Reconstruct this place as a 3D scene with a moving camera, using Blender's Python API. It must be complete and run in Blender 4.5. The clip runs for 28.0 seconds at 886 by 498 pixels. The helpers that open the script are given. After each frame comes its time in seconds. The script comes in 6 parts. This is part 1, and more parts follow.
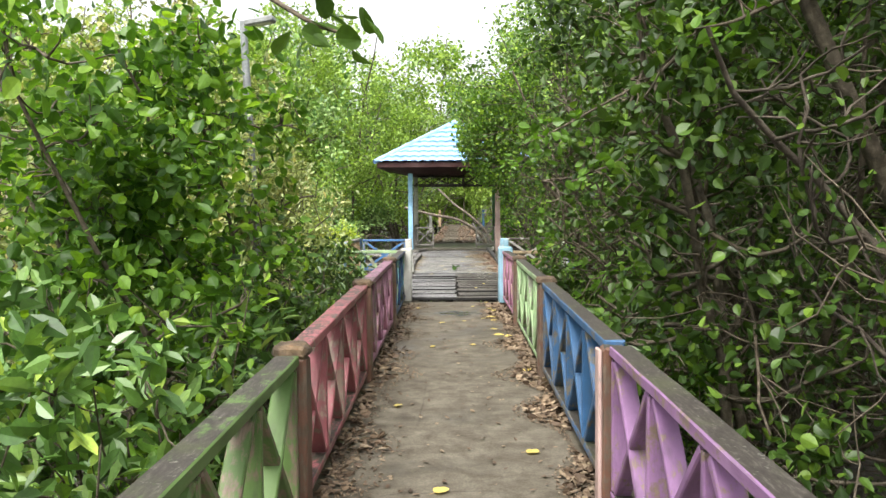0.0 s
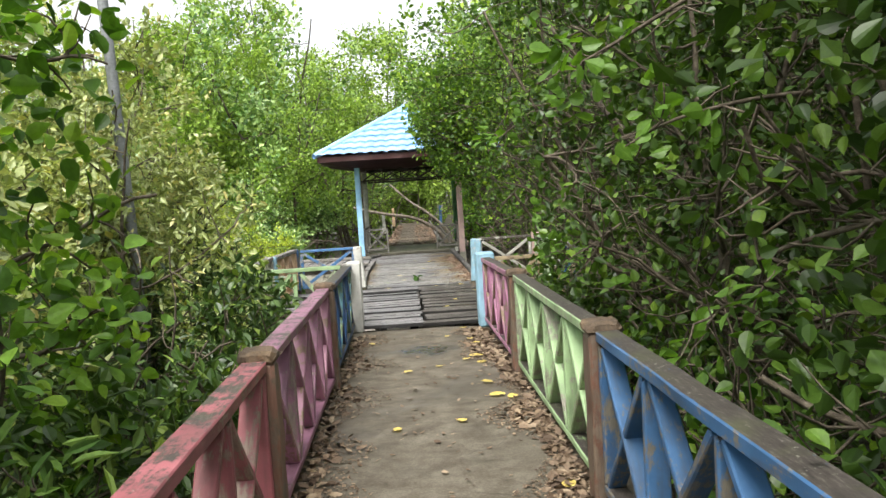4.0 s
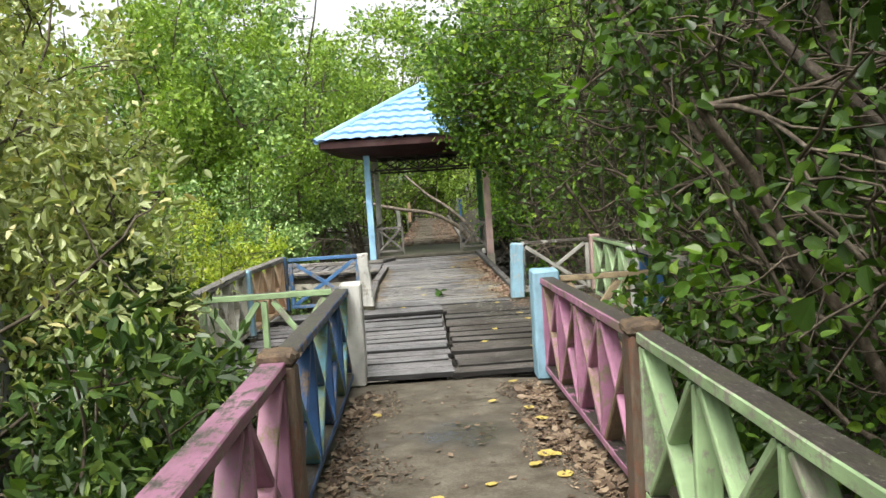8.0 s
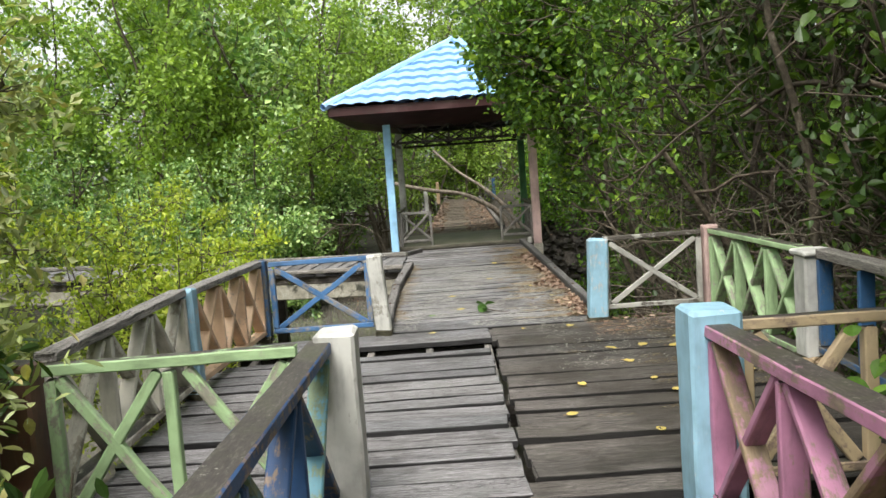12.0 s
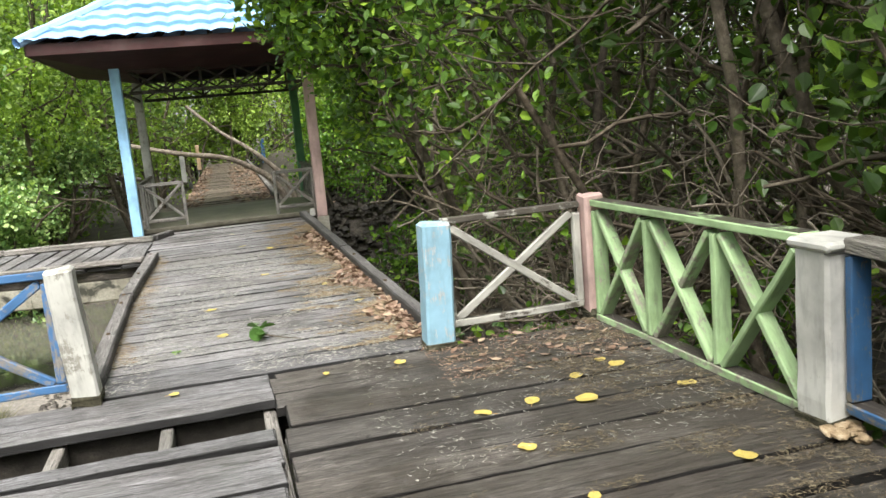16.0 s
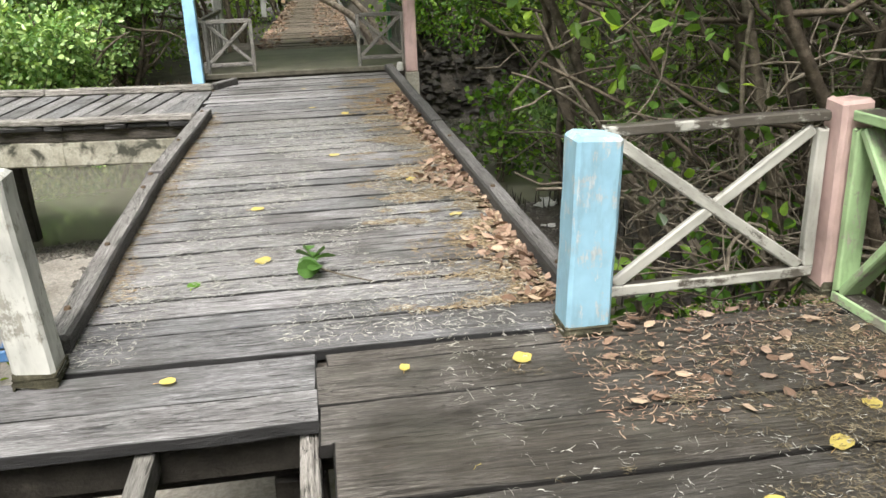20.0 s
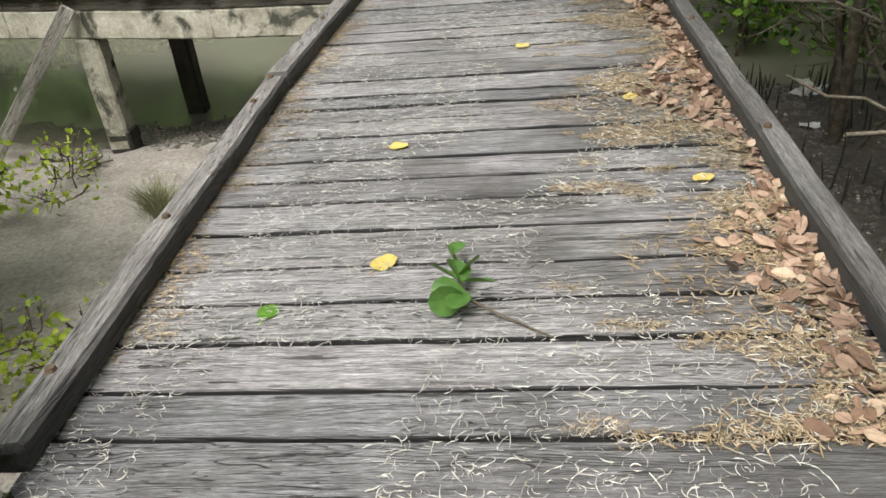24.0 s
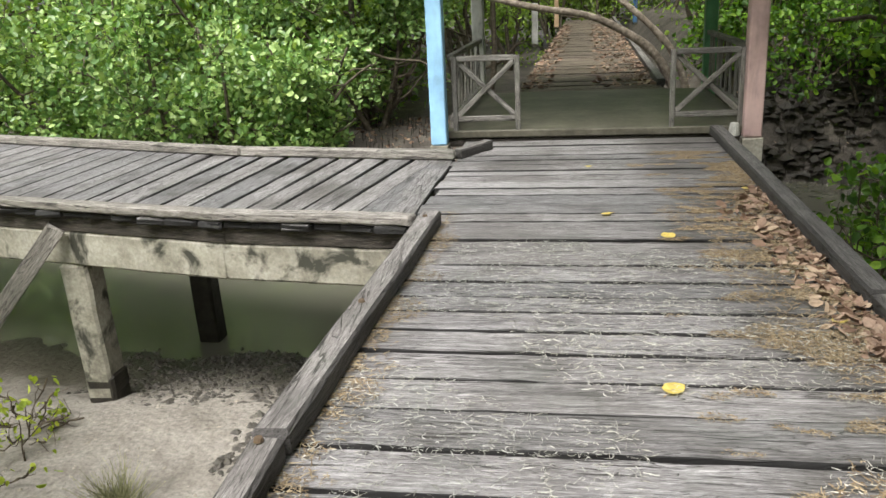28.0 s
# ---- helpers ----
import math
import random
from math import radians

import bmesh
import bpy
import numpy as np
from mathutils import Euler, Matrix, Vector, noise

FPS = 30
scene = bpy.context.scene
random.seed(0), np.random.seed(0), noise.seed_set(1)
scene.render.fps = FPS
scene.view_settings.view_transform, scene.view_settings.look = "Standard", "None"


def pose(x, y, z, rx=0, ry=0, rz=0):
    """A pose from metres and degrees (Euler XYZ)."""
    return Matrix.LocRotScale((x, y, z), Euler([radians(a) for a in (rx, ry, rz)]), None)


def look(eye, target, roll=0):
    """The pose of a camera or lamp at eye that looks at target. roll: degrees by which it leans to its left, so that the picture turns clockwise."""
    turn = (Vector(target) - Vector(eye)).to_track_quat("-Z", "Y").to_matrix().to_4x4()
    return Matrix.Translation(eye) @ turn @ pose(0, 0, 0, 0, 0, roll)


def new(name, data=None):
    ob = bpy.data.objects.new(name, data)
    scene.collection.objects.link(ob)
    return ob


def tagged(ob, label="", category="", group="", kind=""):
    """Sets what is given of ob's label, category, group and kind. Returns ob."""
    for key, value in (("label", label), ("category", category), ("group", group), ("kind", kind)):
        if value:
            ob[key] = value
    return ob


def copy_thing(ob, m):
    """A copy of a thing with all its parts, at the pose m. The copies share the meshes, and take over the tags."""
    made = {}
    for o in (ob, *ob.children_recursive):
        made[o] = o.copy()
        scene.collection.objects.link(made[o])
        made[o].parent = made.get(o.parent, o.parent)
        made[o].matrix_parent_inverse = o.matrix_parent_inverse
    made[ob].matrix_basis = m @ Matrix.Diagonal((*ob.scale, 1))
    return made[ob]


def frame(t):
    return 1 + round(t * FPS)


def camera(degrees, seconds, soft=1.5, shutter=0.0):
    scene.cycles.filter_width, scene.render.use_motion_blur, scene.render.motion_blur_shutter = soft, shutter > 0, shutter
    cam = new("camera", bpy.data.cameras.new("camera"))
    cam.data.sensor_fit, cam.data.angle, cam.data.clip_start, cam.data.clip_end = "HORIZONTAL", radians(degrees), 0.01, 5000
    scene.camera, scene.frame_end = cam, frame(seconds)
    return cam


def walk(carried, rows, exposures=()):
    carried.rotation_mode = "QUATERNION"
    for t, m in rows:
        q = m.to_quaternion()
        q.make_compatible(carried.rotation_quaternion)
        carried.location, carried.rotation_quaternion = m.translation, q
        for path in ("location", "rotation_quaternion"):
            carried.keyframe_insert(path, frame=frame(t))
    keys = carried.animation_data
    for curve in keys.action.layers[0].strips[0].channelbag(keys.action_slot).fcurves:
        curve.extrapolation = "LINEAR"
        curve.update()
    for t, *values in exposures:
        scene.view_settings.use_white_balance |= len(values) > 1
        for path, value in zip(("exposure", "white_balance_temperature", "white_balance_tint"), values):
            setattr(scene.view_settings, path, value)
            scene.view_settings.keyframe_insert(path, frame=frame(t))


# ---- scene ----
cam = camera(56.6, 28.0)
METRES, EYE, TILT, LEAN, TURN = 18.4, 1.575, 0.0, 0.0, 0.6
ROWS = [
    (0.0, 0.0, 0.0, 0.0, -0.03, -3.46, 0.42),
    (0.5, -0.0012, 0.0211, -0.0017, 2.14, -3.93, 0.78),
    (1.0, -0.0018, 0.0429, -0.002, 0.08, -3.77, 0.88),
    (1.5, 0.0008, 0.0673, 0.0, -0.38, -3.6, 3.45),
    (2.0, -0.0025, 0.0899, -0.0002, -1.1, -3.31, 3.49),
    (2.5, -0.0017, 0.1116, -0.0012, -2.7, -3.37, 4.52),
    (4.5, -0.0027, 0.2038, -0.0024, -3.48, -3.87, 3.24),
    (5.0, -0.0049, 0.2251, -0.0011, -3.33, -3.86, 2.81),
    (5.5, 0.0002, 0.2484, -0.0013, -3.26, -3.83, 4.15),
    (6.0, -0.0014, 0.2695, -0.0027, -2.5, -3.98, 3.83),
    (6.5, -0.0022, 0.2908, -0.0022, -2.82, -4.04, 4.06),
    (7.0, 0.0006, 0.3149, -0.0018, -2.54, -4.04, 4.77),
    (7.5, -0.0025, 0.3381, -0.0024, -1.99, -4.05, 4.16),
    (8.0, -0.0023, 0.3599, -0.0036, -2.26, -4.16, 3.78),
    (8.5, -0.0007, 0.3825, -0.0028, -1.74, -4.01, 3.73),
    (9.0, -0.0036, 0.4052, -0.003, -1.92, -4.13, 3.04),
    (9.5, -0.0014, 0.4281, -0.0045, -2.14, -4.48, 2.87),
    (10.0, -0.0008, 0.4498, -0.005, -1.95, -4.55, 3.01),
    (10.5, -0.0029, 0.4713, -0.0041, -2.43, -4.61, 3.02),
    (11.0, -0.0002, 0.4941, -0.0051, -2.46, -4.56, 3.46),
    (11.5, -0.0023, 0.5170, -0.0069, -0.42, -4.84, 3.86),
    (12.0, -0.005, 0.5399, -0.0068, -0.36, -5.42, 4.16),
    (12.5, -0.0024, 0.5636, -0.0071, -0.27, -6.09, 4.73),
    (14.5, -0.0009, 0.6438, -0.0109, -5.95, -7.31, 4.35),
    (15.0, 0.0028, 0.6622, -0.0126, -8.08, -8.03, 4.95),
    (15.5, 0.0066, 0.6785, -0.0115, -11.94, -8.55, 5.41),
    (16.0, 0.0044, 0.6928, -0.0116, -16.24, -9.4, 5.07),
    (16.5, 0.0071, 0.7042, -0.0143, -17.04, -11.68, 4.65),
    (17.0, 0.0087, 0.7161, -0.0153, -9.95, -18.02, 3.99),
    (17.5, 0.0057, 0.734, -0.0157, -8.1, -21.24, 2.53),
    (18.0, 0.0065, 0.7471, -0.0134, -11.04, -22.41, 1.34),
    (18.5, 0.0126, 0.7591, -0.0133, -13.04, -21.63, 3.34),
    (19.0, 0.0175, 0.7698, -0.0134, -12.26, -20.71, 3.65),
    (19.5, 0.016, 0.783, -0.013, -10.34, -20.65, 2.32),
    (20.0, 0.0169, 0.7933, -0.0128, -9.72, -19.46, 2.02),
    (20.5, 0.0223, 0.8064, -0.0125, -8.49, -17.39, 3.29),
    (21.0, 0.0218, 0.8172, -0.0142, -6.19, -18.43, 3.99),
    (21.5, 0.0181, 0.8247, -0.0148, -5.12, -21.2, 3.04),
    (22.0, 0.0193, 0.8379, -0.0167, 1.93, -21.95, 5.13),
    (22.5, 0.0243, 0.8521, -0.0162, 5.11, -23.8, 5.71),
    (24.5, 0.026, 0.8961, -0.0182, 4.01, -30.4, 4.7),
    (25.0, 0.0211, 0.9078, -0.0182, 5.59, -30.47, 4.04),
    (25.5, 0.0208, 0.9185, -0.0186, 5.53, -29.75, 3.71),
    (26.0, 0.0233, 0.9333, -0.0186, 5.12, -26.71, 4.05),
    (26.5, 0.019, 0.9407, -0.018, 7.35, -22.07, 2.64),
    (27.0, 0.0087, 0.955, -0.0173, 8.35, -19.91, 1.73),
    (27.5, 0.0071, 0.9668, -0.0176, 8.27, -18.6, 2.1),
    (28.0, 0.0073, 0.9824, -0.0165, 8.14, -17.36, 2.6),
]
walk(cam, [(t, pose(0, 0, EYE, TILT, LEAN, TURN) @ pose(METRES * x, METRES * y, METRES * z, 90 + pitch, roll, yaw)) for t, x, y, z, yaw, pitch, roll in ROWS],
     exposures=[(0.0, 1.6), (2.0, 1.5), (5.0, 1.4), (7.0, 1.3), (10.0, 1.24), (12.5, 1.2), (15.0, 1.34), (16.0, 1.54), (22.0, 1.5), (24.5, 1.24), (28.0, 1.31)])

# ---- light ----
world = bpy.data.worlds.new("overcast_sky")
scene.world = world
world.use_nodes = True
wn, wl = world.node_tree.nodes, world.node_tree.links
wn.clear()
sky = wn.new("ShaderNodeTexSky")
sky.sky_type, sky.sun_disc = "NISHITA", False
sky.sun_elevation, sky.sun_rotation = radians(58), radians(200)
sky.air_density, sky.dust_density, sky.ozone_density = 1.0, 3.0, 1.0
haze = wn.new("ShaderNodeHueSaturation")
haze.inputs["Saturation"].default_value = 0.12
bg = wn.new("ShaderNodeBackground")
bg.inputs["Strength"].default_value = 0.12
wout = wn.new("ShaderNodeOutputWorld")
wl.new(sky.outputs[0], haze.inputs["Color"])
wl.new(haze.outputs[0], bg.inputs["Color"])
wl.new(bg.outputs[0], wout.inputs["Surface"])
sun = new("sun", bpy.data.lights.new("sun", "SUN"))
sun.data.energy, sun.data.angle, sun.data.color = 2.0, radians(35), (1.0, 0.96, 0.9)
sun.matrix_basis = look((0, 0, 0), (-math.sin(radians(200)) * math.cos(radians(58)), -math.cos(radians(200)) * math.cos(radians(58)), -math.sin(radians(58))))

# ---- node helpers ----


def mat(name):
    m = bpy.data.materials.new(name)
    m.use_nodes = True
    m.node_tree.nodes.clear()
    return m, m.node_tree.nodes, m.node_tree.links


def node(nodes, kind, **sockets):
    n = nodes.new(kind)
    for key, value in sockets.items():
        n.inputs[key.replace("_", " ")].default_value = value
    return n


def noise_of(nodes, links, vec, scale, detail=4.0, rough=0.55, distort=0.0):
    n = node(nodes, "ShaderNodeTexNoise", Scale=scale, Detail=detail, Roughness=rough, Distortion=distort)
    links.new(vec, n.inputs["Vector"])
    return n.outputs["Fac"]


def ramp(nodes, links, fac, stops):
    r = nodes.new("ShaderNodeValToRGB")
    els = r.color_ramp.elements
    while len(els) < len(stops):
        els.new(0.5)
    for e, (p, c) in zip(els, stops):
        e.position = p
        e.color = (*c, 1) if len(c) == 3 else c
    links.new(fac, r.inputs["Fac"])
    return r.outputs["Color"]


def mask(nodes, links, fac, lo, hi):
    r = nodes.new("ShaderNodeMapRange")
    r.inputs["From Min"].default_value, r.inputs["From Max"].default_value = lo, hi
    links.new(fac, r.inputs["Value"])
    return r.outputs["Result"]


def mix(nodes, links, fac, a, b, blend="MIX"):
    m = nodes.new("ShaderNodeMix")
    m.data_type, m.blend_type = "RGBA", blend
    for socket, value in ((m.inputs["Factor"], fac), (m.inputs["A"], a), (m.inputs["B"], b)):
        if isinstance(value, (int, float)):
            socket.default_value = value
        elif isinstance(value, tuple):
            socket.default_value = (*value, 1)
        else:
            links.new(value, socket)
    return m.outputs["Result"]


def math_of(nodes, links, op, a, b):
    m = nodes.new("ShaderNodeMath")
    m.operation = op
    for socket, value in ((m.inputs[0], a), (m.inputs[1], b)):
        if isinstance(value, (int, float)):
            socket.default_value = value
        else:
            links.new(value, socket)
    return m.outputs[0]


def finish(nodes, links, color, rough=0.8, bump=None, strength=0.3, dist=0.01, spec=0.3, metal=0.0):
    b = node(nodes, "ShaderNodeBsdfPrincipled", Metallic=metal)
    b.inputs["Specular IOR Level"].default_value = spec
    links.new(color, b.inputs["Base Color"])
    if isinstance(rough, (int, float)):
        b.inputs["Roughness"].default_value = rough
    else:
        links.new(rough, b.inputs["Roughness"])
    if bump is not None:
        bn = node(nodes, "ShaderNodeBump", Strength=strength, Distance=dist)
        links.new(bump, bn.inputs["Height"])
        links.new(bn.outputs[0], b.inputs["Normal"])
    o = nodes.new("ShaderNodeOutputMaterial")
    links.new(b.outputs[0], o.inputs["Surface"])
    return b


def local_grain(nodes, links, stretch=(1.0, 9.0, 9.0)):
    """Object coordinates, drawn out along the board (local x), shifted piece by piece."""
    tc = nodes.new("ShaderNodeTexCoord")
    info = nodes.new("ShaderNodeObjectInfo")
    mp = node(nodes, "ShaderNodeMapping")
    mp.inputs["Scale"].default_value = stretch
    off = nodes.new("ShaderNodeCombineXYZ")
    k = math_of(nodes, links, "MULTIPLY", info.outputs["Random"], 37.0)
    for i in range(3):
        links.new(k, off.inputs[i])
    links.new(tc.outputs["Object"], mp.inputs["Vector"])
    links.new(off.outputs[0], mp.inputs["Location"])
    return mp.outputs[0], info.outputs["Random"], tc


def weathered_wood(name, dark, mid, light, stain=(0.05, 0.045, 0.035), stain_amount=0.55, flank_dark=0.0):
    """Grey boards: an even weathered tone with fine grain, sharp dark checks, knots and damp patches; each board its own."""
    m, n, l = mat(name)
    vec, rnd, tc = local_grain(n, l, (1.0, 13.0, 13.0))
    geo = n.new("ShaderNodeNewGeometry")
    fine = noise_of(n, l, vec, 11.0, 8, 0.75, 0.2)
    base = ramp(n, l, fine, [(0.36, tuple(c * 0.85 for c in dark)), (0.46, mid), (0.54, mid), (0.64, tuple(c * 1.08 for c in light))])
    # sharp checks that follow the grain, in some stretches of a board only
    grain = noise_of(n, l, vec, 0.55, 4, 0.55, 0.9)
    lines = math_of(n, l, "FRACT", math_of(n, l, "MULTIPLY", grain, 19.0), 0.0)
    where = noise_of(n, l, vec, 0.42, 3, 0.6)
    check = math_of(n, l, "MULTIPLY", mask(n, l, lines, 0.15, 0.05), mask(n, l, where, 0.40, 0.5))
    soft = math_of(n, l, "MULTIPLY", mask(n, l, lines, 0.55, 0.0), mask(n, l, where, 0.36, 0.6))
    base = mix(n, l, math_of(n, l, "MULTIPLY", soft, 0.5), base, dark)
    split = mask(n, l, noise_of(n, l, vec, 3.2, 2, 0.5, 0.1), 0.67, 0.69)
    check = math_of(n, l, "MAXIMUM", check, split)
    base = mix(n, l, math_of(n, l, "MULTIPLY", check, 0.9), base, (0.022, 0.02, 0.018))
    # hair-fine dark grain lines and silvered ridges
    hair = noise_of(n, l, vec, 31.0, 3, 0.6, 0.35)
    base = mix(n, l, math_of(n, l, "MULTIPLY", mask(n, l, hair, 0.47, 0.36), 0.6), base, tuple(c * 0.45 for c in dark))
    base = mix(n, l, math_of(n, l, "MULTIPLY", mask(n, l, hair, 0.58, 0.70), 0.55), base, tuple(min(0.6, c * 1.35) for c in light))
    # knots
    knot = n.new("ShaderNodeTexVoronoi")
    knot.inputs["Scale"].default_value = 1.0
    kmap = node(n, "ShaderNodeMapping")
    kmap.inputs["Scale"].default_value = (1.5, 0.34, 0.34)
    l.new(vec, kmap.inputs["Vector"])
    l.new(kmap.outputs[0], knot.inputs["Vector"])
    near = knot.outputs["Distance"]
    rim = math_of(n, l, "MULTIPLY", mask(n, l, near, 0.20, 0.12), mask(n, l, near, 0.03, 0.09))
    base = mix(n, l, math_of(n, l, "MULTIPLY", rim, 0.6), base, dark)
    base = mix(n, l, math_of(n, l, "MULTIPLY", mask(n, l, near, 0.07, 0.04), 0.8), base, (0.035, 0.032, 0.029))
    # damp and green patches across several boards
    broad = noise_of(n, l, geo.outputs["Position"], 1.3, 6, 0.62)
    where_x = n.new("ShaderNodeSeparateXYZ")
    l.new(geo.outputs["Position"], where_x.inputs[0])
    broad = math_of(n, l, "ADD", broad, math_of(n, l, "MULTIPLY", mask(n, l, where_x.outputs["X"], 0.2, 1.2), 0.19))
    base = mix(n, l, math_of(n, l, "MULTIPLY", mask(n, l, broad, 0.48, 0.66), stain_amount), base, stain)
    algae = noise_of(n, l, geo.outputs["Position"], 3.4, 6, 0.65, 0.6)
    base = mix(n, l, math_of(n, l, "MULTIPLY", mask(n, l, algae, 0.5, 0.68), 0.3), base, tuple(c * f for c, f in zip(mid, (0.66, 0.74, 0.67))))
    base = mix(n, l, 1.0, base, ramp(n, l, noise_of(n, l, vec, 0.9, 3, 0.6), [(0.3, (0.84, 0.83, 0.83)), (0.7, (1.14, 1.14, 1.14))]), "MULTIPLY")
    base = mix(n, l, 1.0, base, ramp(n, l, noise_of(n, l, vec, 4.6, 7, 0.72, 0.3), [(0.34, (0.6, 0.595, 0.59)), (0.5, (1, 1, 1)), (0.66, (1.36, 1.36, 1.37))]), "MULTIPLY")
    shade = ramp(n, l, rnd, [(0.0, (0.76, 0.77, 0.78)), (0.5, (1, 0.985, 0.97)), (1.0, (1.12, 1.11, 1.12))])
    base = mix(n, l, 1.0, base, shade, "MULTIPLY")
    # sides and bevels darkened: grime and gap shade together in the colour
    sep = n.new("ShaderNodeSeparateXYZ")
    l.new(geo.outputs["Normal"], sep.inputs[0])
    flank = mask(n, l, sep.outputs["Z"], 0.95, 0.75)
    base = mix(n, l, math_of(n, l, "MULTIPLY", flank, flank_dark), base, tuple(c * 0.2 for c in dark))
    hgt = math_of(n, l, "SUBTRACT", math_of(n, l, "ADD", math_of(n, l, "MULTIPLY", fine, 0.7), math_of(n, l, "MULTIPLY", hair, 0.5)), math_of(n, l, "ADD", check, math_of(n, l, "MULTIPLY", soft, 0.35)))
    rough = mask(n, l, broad, 0.2, 0.9)
    finish(n, l, base, math_of(n, l, "ADD", math_of(n, l, "MULTIPLY", rough, 0.3), 0.5), hgt, 0.85, 0.007, 0.35)
    return m


def painted(name, color, wear=0.5, wood=(0.27, 0.2, 0.15), dirt=0.5, weather_top=True, bare=0.36):
    """Old paint on boards: worn through to the wood, dirty streaks, the upward faces bare and dark."""
    m, n, l = mat(name)
    vec, rnd, tc = local_grain(n, l, (1.6, 7.0, 7.0))
    geo = n.new("ShaderNodeNewGeometry")
    pos = geo.outputs["Position"]
    tone = noise_of(n, l, pos, 2.3, 5, 0.6)
    light = tuple(min(1, c * 1.25 + 0.03) for c in color)
    darkc = tuple(c * 0.62 for c in color)
    base = ramp(n, l, tone, [(0.3, darkc), (0.5, color), (0.72, light)])
    grain = noise_of(n, l, vec, 7.0, 7, 0.7, 0.4)
    woodc = ramp(n, l, grain, [(0.3, tuple(c * 0.5 for c in wood)), (0.65, wood), (0.8, tuple(c * 1.4 for c in wood))])
    patch = math_of(n, l, "ADD", math_of(n, l, "MULTIPLY", noise_of(n, l, pos, 8.0, 8, 0.7), 0.7), math_of(n, l, "MULTIPLY", grain, 0.4))
    patch = math_of(n, l, "ADD", patch, math_of(n, l, "MULTIPLY", math_of(n, l, "SUBTRACT", rnd, 0.5), 0.16))
    lo = 0.74 - 0.3 * wear
    base = mix(n, l, mask(n, l, patch, lo, lo + 0.07), base, woodc)
    grime = noise_of(n, l, vec, 2.6, 5, 0.6)
    base = mix(n, l, math_of(n, l, "MULTIPLY", mask(n, l, grime, 0.5, 0.75), dirt), base, (0.06, 0.055, 0.045))
    if weather_top:
        sep = n.new("ShaderNodeSeparateXYZ")
        l.new(geo.outputs["Normal"], sep.inputs[0])
        up = mask(n, l, sep.outputs["Z"], 0.75, 0.95)
        keep = mask(n, l, patch, bare, bare + 0.08)
        old = ramp(n, l, noise_of(n, l, vec, 12.0, 6, 0.7), [(0.3, (0.02, 0.017, 0.015)), (0.55, (0.056, 0.048, 0.041)), (0.75, (0.16, 0.145, 0.128))])
        old = mix(n, l, math_of(n, l, "MULTIPLY", mask(n, l, noise_of(n, l, pos, 3.1, 6, 0.7, 0.5), 0.5, 0.66), 0.6), old, (0.075, 0.082, 0.04))
        fleck = math_of(n, l, "MULTIPLY", mask(n, l, noise_of(n, l, pos, 34.0, 5, 0.75, 0.3), 0.60, 0.66), mask(n, l, noise_of(n, l, pos, 2.4, 4, 0.6), 0.42, 0.58))
        old = mix(n, l, math_of(n, l, "MULTIPLY", fleck, 0.8), old, (0.4, 0.4, 0.34))
        base = mix(n, l, math_of(n, l, "MULTIPLY", up, keep), base, old)
    finish(n, l, base, 0.56, patch, 0.4, 0.004, 0.42)
    return m


def leafy(name, stops, trans=0.35, gloss=0.45, spots=0.0, spec=0.35):
    m, n, l = mat(name)
    geo = n.new("ShaderNodeNewGeometry")
    info = n.new("ShaderNodeObjectInfo")
    col = ramp(n, l, geo.outputs["Random Per Island"], stops)
    big = noise_of(n, l, geo.outputs["Position"], 0.9, 3, 0.6)
    col = mix(n, l, 1.0, col, ramp(n, l, big, [(0.3, (0.7, 0.72, 0.7)), (0.7, (1.22, 1.2, 1.1))]), "MULTIPLY")
    fine = noise_of(n, l, geo.outputs["Position"], 38.0, 3, 0.6)
    col = mix(n, l, 1.0, col, ramp(n, l, fine, [(0.3, (0.8, 0.8, 0.8)), (0.7, (1.15, 1.15, 1.15))]), "MULTIPLY")
    if spots:
        col = mix(n, l, math_of(n, l, "MULTIPLY", mask(n, l, fine, 0.6, 0.66), spots), col, (0.12, 0.07, 0.03))
    b = node(n, "ShaderNodeBsdfPrincipled", Roughness=gloss)
    b.inputs["Specular IOR Level"].default_value = spec
    t = n.new("ShaderNodeBsdfTranslucent")
    warm = mix(n, l, 1.0, col, (1.35, 1.45, 0.5), "MULTIPLY")
    l.new(col, b.inputs["Base Color"])
    l.new(warm, t.inputs["Color"])
    s = node(n, "ShaderNodeMixShader", Fac=trans)
    l.new(b.outputs[0], s.inputs[1])
    l.new(t.outputs[0], s.inputs[2])
    o = n.new("ShaderNodeOutputMaterial")
    l.new(s.outputs[0], o.inputs["Surface"])
    return m


